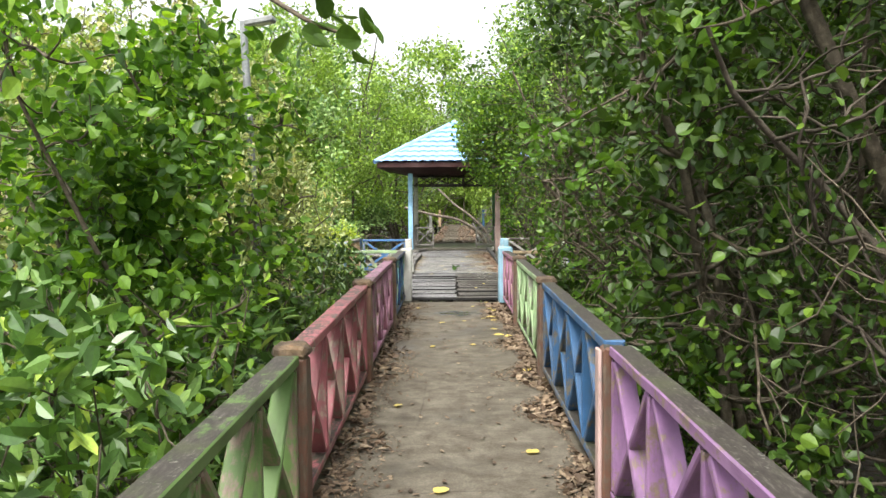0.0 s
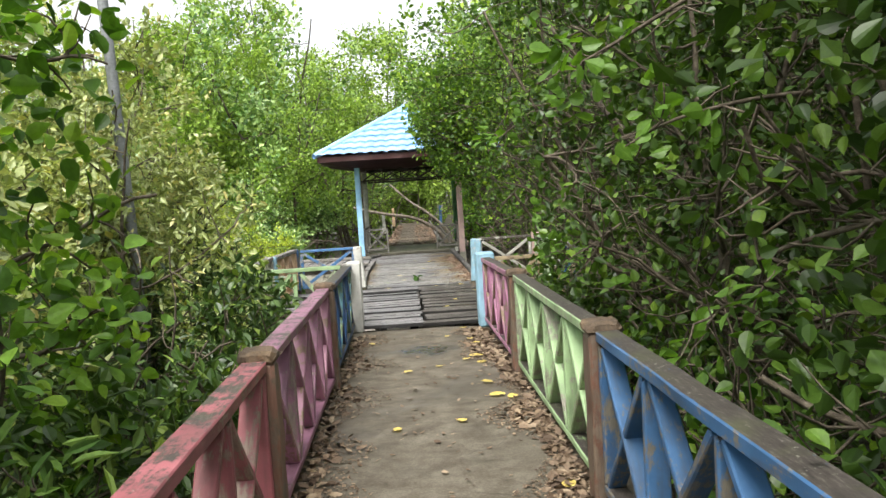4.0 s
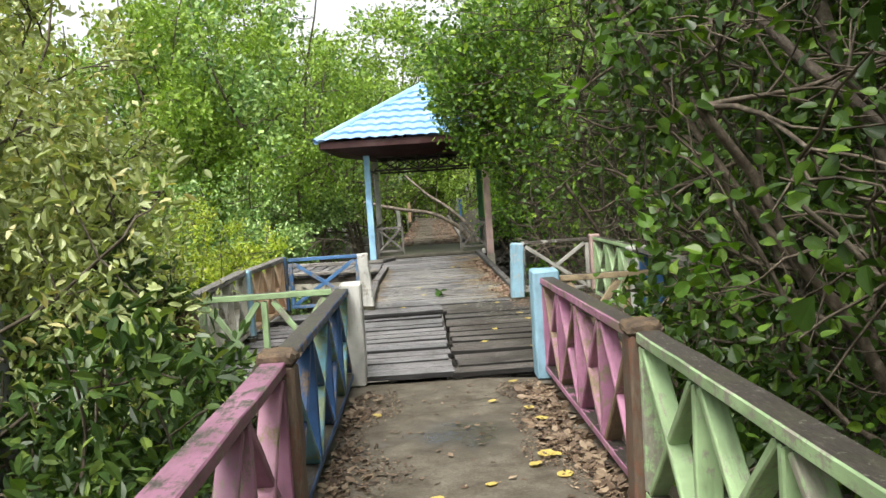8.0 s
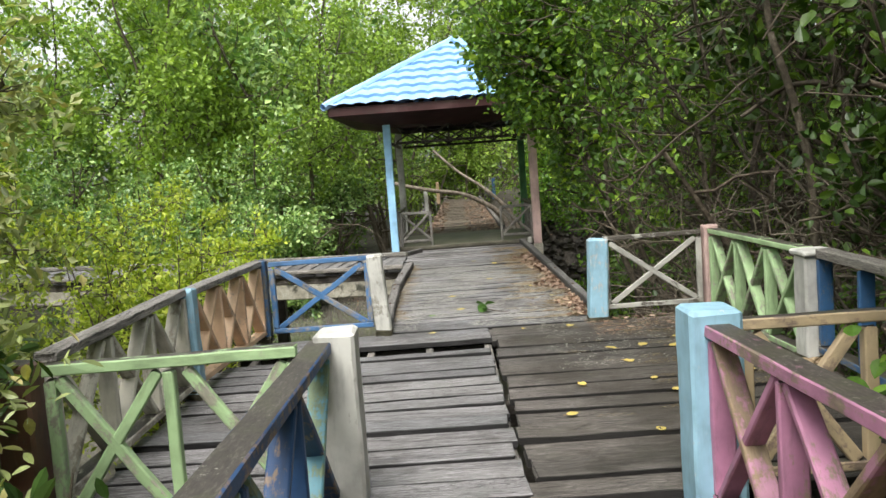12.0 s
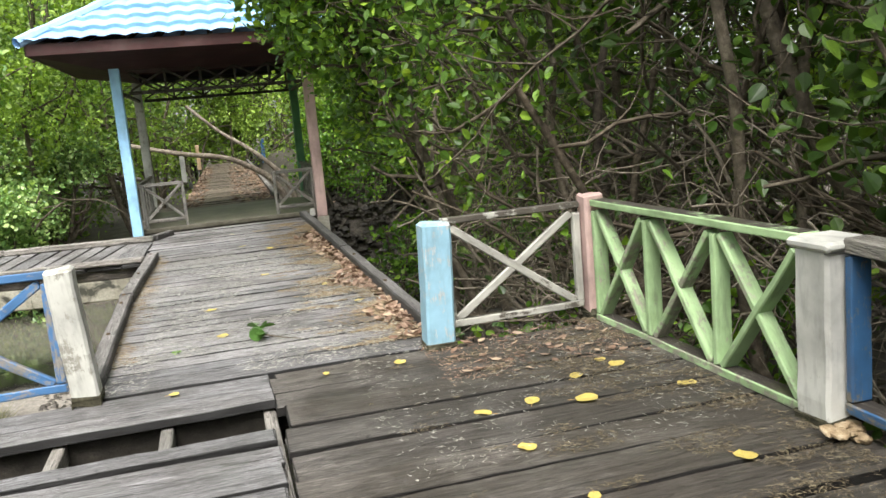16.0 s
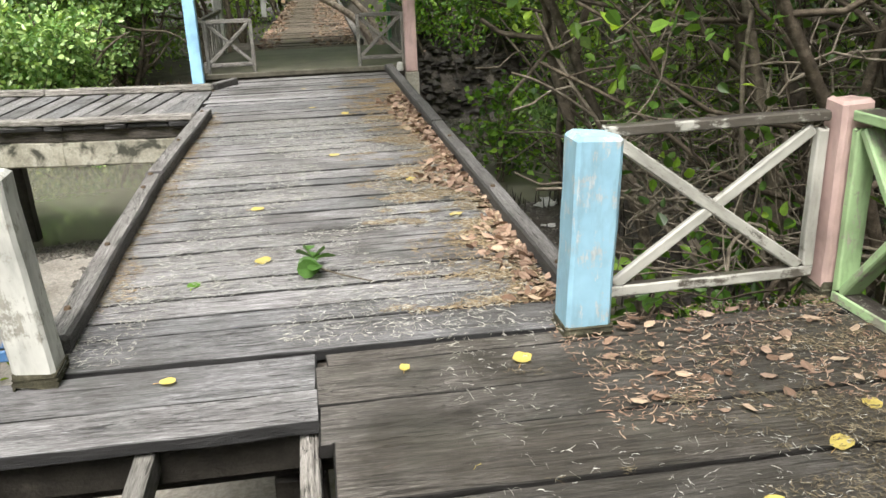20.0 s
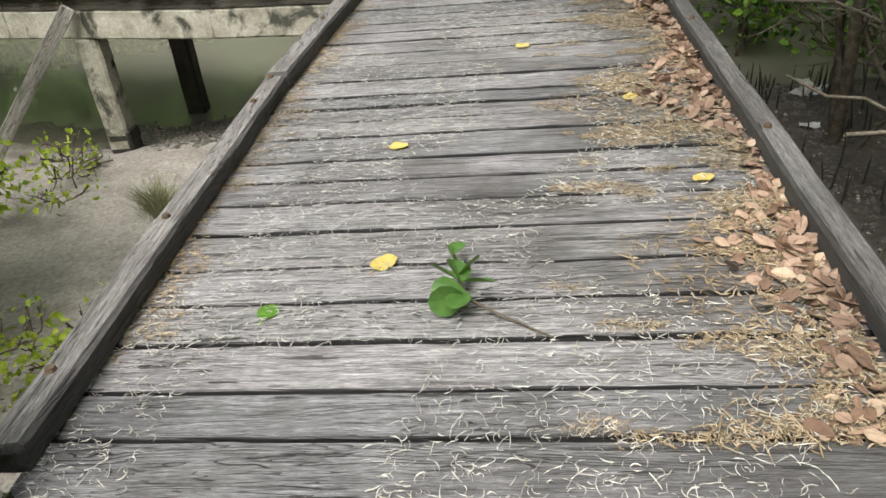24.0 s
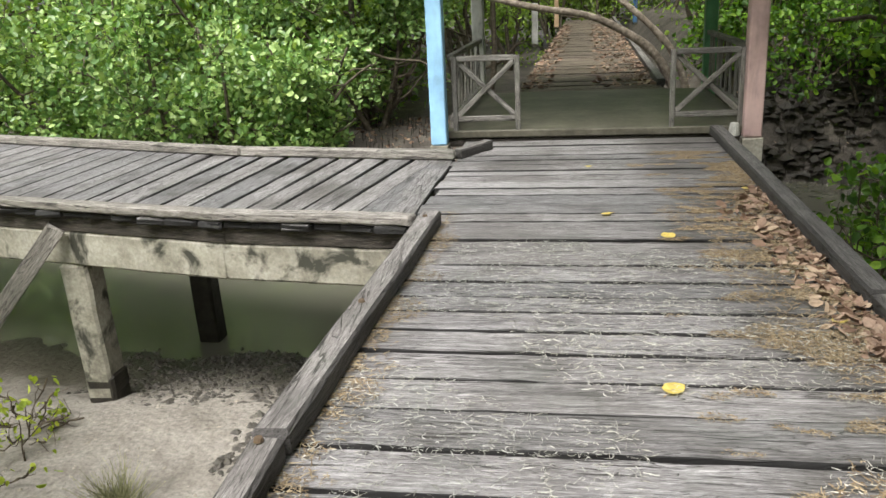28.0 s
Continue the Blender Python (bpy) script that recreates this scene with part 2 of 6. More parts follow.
def rough_solid(name, stops, scale=6.0, bump=0.4, dist=0.01, rough=0.85, spots=None, detail=8):
    m, n, l = mat(name)
    geo = n.new("ShaderNodeNewGeometry")
    pos = geo.outputs["Position"]
    a = noise_of(n, l, pos, scale, detail, 0.65, 0.2)
    base = ramp(n, l, a, stops)
    b = noise_of(n, l, pos, scale * 0.17, 5, 0.6)
    base = mix(n, l, 1.0, base, ramp(n, l, b, [(0.3, (0.7, 0.69, 0.67)), (0.7, (1.2, 1.2, 1.2))]), "MULTIPLY")
    c = noise_of(n, l, pos, scale * 9, 4, 0.6)
    base = mix(n, l, 1.0, base, ramp(n, l, c, [(0.3, (0.78, 0.78, 0.78)), (0.7, (1.18, 1.18, 1.18))]), "MULTIPLY")
    if spots:
        base = mix(n, l, mask(n, l, noise_of(n, l, pos, scale * 0.6, 5, 0.6, 0.5), spots[0], spots[0] + 0.08), base, spots[1])
    finish(n, l, base, rough, math_of(n, l, "ADD", a, math_of(n, l, "MULTIPLY", c, 0.4)), bump, dist)
    return m


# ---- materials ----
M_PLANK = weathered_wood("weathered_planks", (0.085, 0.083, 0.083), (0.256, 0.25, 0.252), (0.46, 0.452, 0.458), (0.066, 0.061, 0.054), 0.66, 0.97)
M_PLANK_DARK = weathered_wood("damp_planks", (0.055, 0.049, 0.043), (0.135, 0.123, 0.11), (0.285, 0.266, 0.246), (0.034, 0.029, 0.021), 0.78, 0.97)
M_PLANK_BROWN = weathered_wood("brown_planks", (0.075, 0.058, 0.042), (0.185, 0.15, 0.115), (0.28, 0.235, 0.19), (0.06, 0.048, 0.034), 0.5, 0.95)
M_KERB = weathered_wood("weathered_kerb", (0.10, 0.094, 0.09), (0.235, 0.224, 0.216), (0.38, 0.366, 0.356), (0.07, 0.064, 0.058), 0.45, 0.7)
M_GREYWOOD = weathered_wood("grey_rail_wood", (0.16, 0.152, 0.136), (0.288, 0.272, 0.248), (0.4, 0.384, 0.36), (0.08, 0.08, 0.064), 0.5)
M_DARKWOOD = weathered_wood("dark_joist_wood", (0.03, 0.027, 0.023), (0.07, 0.06, 0.05), (0.14, 0.125, 0.11))
P_GREEN = painted("green_paint", (0.35, 0.5, 0.26), 0.54, (0.34, 0.33, 0.26))
P_GREEN_DARK = painted("mossy_green_paint", (0.115, 0.197, 0.0574), 0.5)
P_PINK = painted("pink_paint", (0.43, 0.195, 0.305), 0.48, (0.27, 0.21, 0.155), 0.6, bare=0.44)
P_PINK_WORN = painted("worn_pink_paint", (0.42, 0.21, 0.29), 0.78, (0.30, 0.22, 0.14), 0.45)
P_TEAL_WORN = painted("worn_teal_paint", (0.12, 0.29, 0.36), 0.6, (0.20, 0.27, 0.16), 0.4)
P_RED = painted("red_pink_paint", (0.31, 0.098, 0.112), 0.56, (0.3, 0.22, 0.18), bare=0.5)
P_MAUVE = painted("mauve_paint", (0.279, 0.131, 0.197), 0.6, (0.271, 0.213, 0.189), bare=0.55)
P_PURPLE = painted("purple_paint", (0.279, 0.148, 0.295), 0.4)
P_BLUE = painted("blue_paint", (0.036, 0.11, 0.235), 0.58, (0.19, 0.17, 0.13))
P_NAVY = painted("dark_blue_paint", (0.03, 0.082, 0.2), 0.42)
P_LIGHTBLUE = painted("light_blue_paint", (0.27, 0.46, 0.57), 0.38, (0.5, 0.54, 0.55), 0.3, False)
P_SKYBLUE = painted("sky_blue_paint", (0.325, 0.59, 0.846), 0.1, (0.492, 0.492, 0.473), 0.15, False)
P_WHITE = painted("worn_white_paint", (0.50, 0.50, 0.46), 0.34, (0.33, 0.315, 0.27), 0.4, False)
P_TAN = painted("tan_paint", (0.62, 0.43, 0.28), 0.35, (0.4, 0.32, 0.25), 0.3, bare=0.6)
P_CREAM = painted("cream_paint", (0.55, 0.53, 0.45), 0.5, (0.36, 0.32, 0.26), 0.45, bare=0.5)
P_BEIGE = painted("beige_paint", (0.46, 0.36, 0.22), 0.5)
P_WORNWHITE = painted("flaking_white_paint", (0.42, 0.412, 0.37), 0.6, (0.11, 0.097, 0.08), 0.5)
P_PALEBLUE = painted("faded_blue_paint", (0.06, 0.165, 0.35), 0.5, (0.30, 0.285, 0.26), 0.4)
P_PALEPINK = painted("pale_pink_paint", (0.508, 0.361, 0.328), 0.2, (0.328, 0.312, 0.287), 0.3, False)
P_POSTGREEN = painted("post_green_paint", (0.0984, 0.262, 0.131), 0.3)
P_BROWN = painted("brown_post_paint", (0.15, 0.072, 0.047), 0.62, (0.17, 0.125, 0.09), 0.65)
P_RUST = rough_solid("rusty_post_cap", [(0.3, (0.04, 0.0296, 0.0224)), (0.5, (0.104, 0.076, 0.052)), (0.68, (0.176, 0.12, 0.072)), (0.78, (0.272, 0.096, 0.04))], 9, 0.8, 0.02)
P_MAROON = painted("maroon_fascia", (0.059, 0.0172, 0.0172), 0.15, (0.0492, 0.0295, 0.0246), 0.5, False)


def damp_concrete():
    """Trodden concrete: sandy tone, dirt, hairline cracks and damp patches that shine a little."""
    m, n, l = mat("worn_concrete")
    pos = n.new("ShaderNodeNewGeometry").outputs["Position"]
    a = noise_of(n, l, pos, 5, 8, 0.68, 0.2)
    base = ramp(n, l, a, [(0.3, (0.058, 0.048, 0.034)), (0.5, (0.112, 0.097, 0.072)), (0.72, (0.18, 0.161, 0.126))])
    grit = noise_of(n, l, pos, 70, 4, 0.7)
    base = mix(n, l, 1.0, base, ramp(n, l, grit, [(0.3, (0.72, 0.72, 0.72)), (0.7, (1.25, 1.25, 1.25))]), "MULTIPLY")
    crack = n.new("ShaderNodeTexVoronoi")
    crack.feature = "DISTANCE_TO_EDGE"
    crack.inputs["Scale"].default_value = 0.55
    bent = mix(n, l, 0.3, pos, node(n, "ShaderNodeTexNoise", Scale=4.0, Detail=5.0).outputs["Color"])
    l.new(bent, crack.inputs["Vector"])
    line = math_of(n, l, "MULTIPLY", mask(n, l, crack.outputs["Distance"], 0.005, 0.0015), mask(n, l, noise_of(n, l, pos, 1.1, 3, 0.5), 0.5, 0.6))
    base = mix(n, l, math_of(n, l, "MULTIPLY", line, 0.5), base, (0.03, 0.026, 0.02))
    damp = mask(n, l, noise_of(n, l, pos, 0.8, 4, 0.55, 0.3), 0.52, 0.64)
    base = mix(n, l, math_of(n, l, "MULTIPLY", damp, 0.5), base, (0.065, 0.057, 0.043))
    spot = n.new("ShaderNodeVectorMath")
    spot.operation = "DISTANCE"
    l.new(pos, spot.inputs[0])
    spot.inputs[1].default_value = (0.05, 11.9, -0.08)
    film = mask(n, l, math_of(n, l, "ADD", spot.outputs["Value"], math_of(n, l, "MULTIPLY", a, 0.5)), 0.72, 0.5)
    base = mix(n, l, math_of(n, l, "MULTIPLY", film, 0.45), base, (0.06, 0.055, 0.045))
    rough = math_of(n, l, "SUBTRACT", math_of(n, l, "SUBTRACT", 0.82, math_of(n, l, "MULTIPLY", damp, 0.34)), math_of(n, l, "MULTIPLY", film, 0.3))
    finish(n, l, base, rough, math_of(n, l, "ADD", a, math_of(n, l, "MULTIPLY", grit, 0.4)), 0.35, 0.006)
    return m


M_CONCRETE = damp_concrete()
M_SLAB = rough_solid("damp_grey_green_slab", [(0.3, (0.064, 0.059, 0.044)), (0.5, (0.105, 0.098, 0.075)), (0.7, (0.16, 0.15, 0.12))], 2.4, 0.15, 0.004, 0.5, (0.6, (0.07, 0.072, 0.05)))
M_BEAM = rough_solid("stained_concrete_beam", [(0.3, (0.16, 0.152, 0.124)), (0.5, (0.336, 0.32, 0.264)), (0.7, (0.44, 0.424, 0.368))], 4.5, 0.5, 0.012, 0.85, (0.53, (0.056, 0.056, 0.044)))
M_MOSS = rough_solid("dark_moss", [(0.3, (0.028, 0.026, 0.016)), (0.55, (0.075, 0.07, 0.045)), (0.75, (0.17, 0.165, 0.12))], 24, 0.8, 0.01, 0.9)
M_WETPILE = rough_solid("wet_dark_pile", [(0.3, (0.018, 0.016, 0.013)), (0.6, (0.045, 0.04, 0.033)), (0.8, (0.09, 0.08, 0.065))], 9, 0.6, 0.015, 0.55)
M_BARK = rough_solid("mangrove_bark", [(0.3, (0.042, 0.034, 0.024)), (0.5, (0.098, 0.081, 0.058)), (0.72, (0.2, 0.173, 0.13))], 16, 0.6, 0.015)
M_TWIG = rough_solid("grey_tan_twigs", [(0.3, (0.042, 0.032, 0.022)), (0.5, (0.098, 0.078, 0.056)), (0.72, (0.24, 0.2, 0.15))], 16, 0.6, 0.015)
M_TWIG_PALE = rough_solid("pale_grey_twigs", [(0.3, (0.09, 0.074, 0.055)), (0.5, (0.2, 0.17, 0.13)), (0.72, (0.36, 0.32, 0.26))], 16, 0.6, 0.015)
M_BARK_PALE = rough_solid("pale_bark", [(0.3, (0.075, 0.06, 0.046)), (0.5, (0.2, 0.168, 0.132)), (0.72, (0.4, 0.355, 0.295))], 14, 0.6, 0.015)
L_ROUND = leafy("round_mangrove_leaves", [(0.0, (0.0714, 0.161, 0.0232)), (0.45, (0.145, 0.317, 0.0373)), (0.8, (0.279, 0.52, 0.0523)), (0.95, (0.546, 0.806, 0.0698))], 0.33, 0.42, 0, 0.35)
# thicket leaf colour, reused as shade in the colour of crowns and saplings
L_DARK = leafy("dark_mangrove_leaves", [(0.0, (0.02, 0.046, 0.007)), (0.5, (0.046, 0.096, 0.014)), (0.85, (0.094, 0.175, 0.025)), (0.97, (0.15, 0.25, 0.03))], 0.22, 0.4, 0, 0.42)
L_NEAR = leafy("large_round_leaves", [(0.0, (0.033, 0.084, 0.014)), (0.5, (0.094, 0.2, 0.028)), (0.85, (0.19, 0.345, 0.045)), (0.97, (0.27, 0.43, 0.052))], 0.4, 0.42, 0, 0.4)
L_LONG = leafy("long_sapling_leaves", [(0.0, (0.05, 0.112, 0.028)), (0.5, (0.108, 0.212, 0.05)), (0.85, (0.205, 0.34, 0.086)), (0.97, (0.34, 0.47, 0.08))], 0.2, 0.33, 0, 0.6)
# lighter copy of L_DARK: brighter light over the boardwalk put into the leaf colour
L_CROWN_LIT = leafy("round_sapling_leaves", [(0.0, (0.047, 0.104, 0.018)), (0.5, (0.1, 0.2, 0.032)), (0.85, (0.2, 0.35, 0.046)), (0.97, (0.36, 0.52, 0.055))], 0.3, 0.4, 0, 0.45)
L_SHRUB = leafy("oval_shrub_leaves", [(0.0, (0.022, 0.05, 0.011)), (0.5, (0.048, 0.098, 0.02)), (0.85, (0.1, 0.172, 0.04)), (0.97, (0.22, 0.31, 0.06))], 0.26, 0.4, 0, 0.5)
L_OLIVE = leafy("olive_mangrove_leaves", [(0.0, (0.16, 0.2, 0.075)), (0.5, (0.33, 0.385, 0.15)), (0.85, (0.5, 0.56, 0.28)), (0.97, (0.54, 0.48, 0.2))], 0.28, 0.42, 0, 0.5)
L_LIME = leafy("bright_green_leaves", [(0.0, (0.075, 0.165, 0.045)), (0.5, (0.19, 0.33, 0.10)), (0.9, (0.42, 0.56, 0.22))], 0.26, 0.36, 0, 0.6)
L_YELLOW = leafy("yellow_green_leaves", [(0.0, (0.16, 0.23, 0.03)), (0.5, (0.32, 0.42, 0.055)), (0.9, (0.52, 0.58, 0.10))], 0.4)
L_FAR = leafy("far_mangrove_leaves", [(0.0, (0.10, 0.17, 0.032)), (0.5, (0.205, 0.32, 0.058)), (0.9, (0.35, 0.49, 0.10))], 0.35, 0.5)
L_DRY = leafy("dry_brown_leaves", [(0.0, (0.12, 0.072, 0.05)), (0.35, (0.23, 0.15, 0.113)), (0.75, (0.34, 0.24, 0.188)), (0.95, (0.43, 0.33, 0.25))], 0.0, 0.65, 0, 0.25)
# darker copy of L_DRY for the litter along the path
L_DRY_DARK = leafy("damp_brown_leaves", [(0.0, (0.06, 0.039, 0.026)), (0.35, (0.125, 0.085, 0.058)), (0.75, (0.205, 0.148, 0.105)), (0.95, (0.31, 0.24, 0.17))], 0.0, 0.6, 0, 0.3)
L_FALLEN = leafy("fallen_yellow_leaf", [(0.0, (0.58, 0.45, 0.11)), (0.6, (0.62, 0.5, 0.17)), (0.92, (0.5, 0.32, 0.15))], 0.15, 0.5, 0.5)
L_STRAW = leafy("dry_straw_litter", [(0.0, (0.145, 0.105, 0.068)), (0.5, (0.275, 0.21, 0.138)), (0.9, (0.4, 0.33, 0.235))], 0.0, 0.75, 0, 0.2)
L_STRAW_DARK = leafy("damp_straw_litter", [(0.0, (0.075, 0.06, 0.04)), (0.5, (0.15, 0.12, 0.08)), (0.9, (0.26, 0.22, 0.155))], 0.0, 0.75, 0, 0.2)
L_PALE = leafy("pale_flower_threads", [(0.0, (0.30, 0.29, 0.265)), (0.6, (0.47, 0.465, 0.44)), (1.0, (0.6, 0.595, 0.58))], 0.0, 0.75, 0, 0.2)
L_GRASS = leafy("dry_grass_blades", [(0.0, (0.10, 0.12, 0.05)), (0.5, (0.24, 0.24, 0.13)), (0.9, (0.4, 0.38, 0.26))], 0.25, 0.6)

# ---- geometry helpers ----


def thing(name, place, label, category, group="", kind=""):
    ob = new(name)
    ob.empty_display_size = 0.1
    ob.matrix_basis = Matrix.Translation(place)
    return tagged(ob, label, category, group, kind)


def world_of(ob):
    m = ob.matrix_basis.copy()
    while ob.parent:
        ob = ob.parent
        m = ob.matrix_basis @ m
    return m


def part(name, data, material, parent=None, label="", m=None):
    """Links a bmesh or a mesh as one object under a thing or a part; m: its pose in the world."""
    if isinstance(data, bmesh.types.BMesh):
        me = bpy.data.meshes.new(name)
        data.to_mesh(me)
        data.free()
    else:
        me = data
    if material and not me.materials:
        me.materials.append(material)
    ob = new(name, me)
    ob.matrix_basis = m if m is not None else Matrix.Identity(4)
    if parent:
        ob.parent = parent
        ob.matrix_basis = world_of(parent).inverted() @ ob.matrix_basis
    return tagged(ob, label)


BOXES = {}


def box_mesh(sx, sy, sz, material, bevel=0.006, rag=0.0, key=0, cuts=0):
    """A board about its centre with broken edges; rag: how uneven its faces and ends are."""
    k = (round(sx, 3), round(sy, 3), round(sz, 3), material.name, bevel, rag, key, cuts)
    if k in BOXES:
        return BOXES[k]
    rng = random.Random(str(k))
    b = min(bevel, 0.3 * min(sx, sy, sz))
    xs = [-sx / 2, -sx / 2 + b] + [-sx / 2 + b + (sx - 2 * b) * (i + 1) / (cuts + 1) for i in range(cuts)] + [sx / 2 - b, sx / 2]
    ring = [(-1, -1, 0, 1), (-1, -1, 1, 0), (1, -1, 1, 0), (1, -1, 0, 1), (1, 1, 0, 1), (1, 1, 1, 0), (-1, 1, 1, 0), (-1, 1, 0, 1)]
    verts, faces = [], []
    wob = [rng.uniform(-1, 1) * rag for _ in range(8)]
    for i, x in enumerate(xs):
        inset = b if i in (0, len(xs) - 1) else 0
        jy, jz = rng.uniform(-1, 1) * rag * 0.5, rng.uniform(-1, 1) * rag * 0.35
        for q, (ay, az, cy, cz) in enumerate(ring):
            y = ay * (sy / 2 - inset - b * (1 if cy else 0))
            z = az * (sz / 2 - inset - b * (1 if cz else 0))
            end = wob[q] * 1.5 if i in (0, 1) else (wob[7 - q] * 1.5 if i >= len(xs) - 2 else 0)
            verts.append((x + end, y + jy + rng.uniform(-1, 1) * rag * 0.4, z + jz))
    for i in range(len(xs) - 1):
        for q in range(8):
            a, c = i * 8 + q, i * 8 + (q + 1) % 8
            faces.append((a, a + 8, c + 8, c))
    faces.append(tuple(range(8)))
    faces.append(tuple(range(len(verts) - 1, len(verts) - 9, -1)))
    me = bpy.data.meshes.new("board")
    me.from_pydata(verts, [], faces)
    me.materials.append(material)
    BOXES[k] = me
    return me


def beam(name, a, b, wide, thick, material, parent, side=(0, 0, 1), label="", rag=0.0, bevel=0.006, key=0, cuts=0):
    """A board from a to b; wide: its size along side, thick: its size across both."""
    a, b = Vector(a), Vector(b)
    x = (b - a).normalized()
    z0 = Vector(side)
    y = z0.cross(x).normalized()
    z = x.cross(y)
    m = Matrix((x, y, z)).transposed().to_4x4()
    m.translation = (a + b) / 2
    return part(name, box_mesh((b - a).length, thick, wide, material, bevel, rag, key, cuts), material, parent, label, m)


def tri_mesh(name, verts, faces, material, smooth=False):
    """A mesh from numpy arrays; faces: (n, k) indices."""
    verts, faces = np.asarray(verts, dtype=np.float32), np.asarray(faces, dtype=np.int32)
    me = bpy.data.meshes.new(name)
    n, k = faces.shape
    me.vertices.add(len(verts))
    me.vertices.foreach_set("co", verts.ravel())
    me.loops.add(n * k)
    me.loops.foreach_set("vertex_index", faces.ravel())
    me.polygons.add(n)
    me.polygons.foreach_set("loop_start", np.arange(0, n * k, k, dtype=np.int32))
    me.polygons.foreach_set("use_smooth", np.full(n, smooth))
    me.update(calc_edges=True)
    me.materials.append(material)
    return me


def tubes(lines, sides=5):
    """Tapered tubes along polylines [(points, radii)]; returns vertices and quads."""
    V, F, at = [], [], 0
    for pts, rad in lines:
        pts, rad = np.asarray(pts, float), np.asarray(rad, float)
        d = np.gradient(pts, axis=0)
        d /= np.linalg.norm(d, axis=1)[:, None] + 1e-9
        ref = np.where(np.abs(d[:, 2:3]) > 0.9, np.array([[1.0, 0, 0]]), np.array([[0, 0, 1.0]]))
        u = np.cross(d, ref)
        u /= np.linalg.norm(u, axis=1)[:, None] + 1e-9
        w = np.cross(d, u)
        ang = np.arange(sides) * 2 * math.pi / sides
        ringv = pts[:, None] + rad[:, None, None] * (u[:, None] * np.cos(ang)[None, :, None] + w[:, None] * np.sin(ang)[None, :, None])
        n = len(pts)
        i, q = np.meshgrid(np.arange(n - 1), np.arange(sides), indexing="ij")
        a = at + i * sides + q
        b = at + i * sides + (q + 1) % sides
        F.append(np.stack([a, b, b + sides, a + sides], -1).reshape(-1, 4))
        V.append(ringv.reshape(-1, 3))
        at += n * sides
    return np.concatenate(V), np.concatenate(F)


# leaf outlines: along, across, bend
ROUND_LEAF = [(0, 0, 0), (0.22, 0.17, 0.06), (0.48, 0.33, 0.08), (0.75, 0.34, 0.05), (0.95, 0.18, -0.03), (1.0, 0.0, -0.07), (0.95, -0.18, -0.03), (0.75, -0.34, 0.05), (0.48, -0.33, 0.08), (0.22, -0.17, 0.06)]
OVAL_LEAF = [(0, 0, 0), (0.22, 0.13, 0.04), (0.5, 0.21, 0.05), (0.8, 0.15, -0.01), (1.0, 0.0, -0.10), (0.8, -0.15, -0.01), (0.5, -0.21, 0.05), (0.22, -0.13, 0.04)]
LONG_LEAF = [(0, 0, 0), (0.28, 0.11, 0.06), (0.62, 0.10, 0.0), (1.0, 0.0, -0.2), (0.62, -0.10, 0.0), (0.28, -0.11, 0.06)]
MID_LEAF = [(0, 0, 0), (0.4, 0.30, 0.07), (0.8, 0.30, 0.03), (1.0, 0.0, -0.07), (0.8, -0.30, 0.03), (0.4, -0.30, 0.07)]
SMALL_LEAF = [(0, 0, 0), (0.5, 0.28, 0.06), (1.0, 0.0, -0.05), (0.5, -0.28, 0.06)]


def leaf_arrays(outline, places, ways, sizes, rng, flat=0.5):
    """Many leaves at once, each a fan folded along its middle; ways: the direction of the stalk."""
    o = np.array(outline)
    n, k = len(places), len(o)
    d = ways / (np.linalg.norm(ways, axis=1)[:, None] + 1e-9)
    up = np.tile([[0, 0, 1.0]], (n, 1)) * flat + rng.normal(size=(n, 3)) * (1 - flat)
    s = np.cross(up, d)
    s /= np.linalg.norm(s, axis=1)[:, None] + 1e-9
    w = np.cross(d, s)
    L = sizes[:, None, None]
    wid = rng.uniform(0.85, 1.15, (n, 1, 1))
    V = places[:, None] + L * (o[None, :, 0:1] * d[:, None] + wid * o[None, :, 1:2] * s[:, None] + o[None, :, 2:3] * w[:, None])
    tri = np.array([(0, i, i + 1) for i in range(1, k - 1)])
    F = (np.arange(n)[:, None, None] * k + tri[None]).reshape(-1, 3)
    return V.reshape(-1, 3), F


def join(arrays):
    V, F, at = [], [], 0
    for v, f in arrays:
        V.append(v)
        F.append(f + at)
        at += len(v)
    return np.concatenate(V), np.concatenate(F)


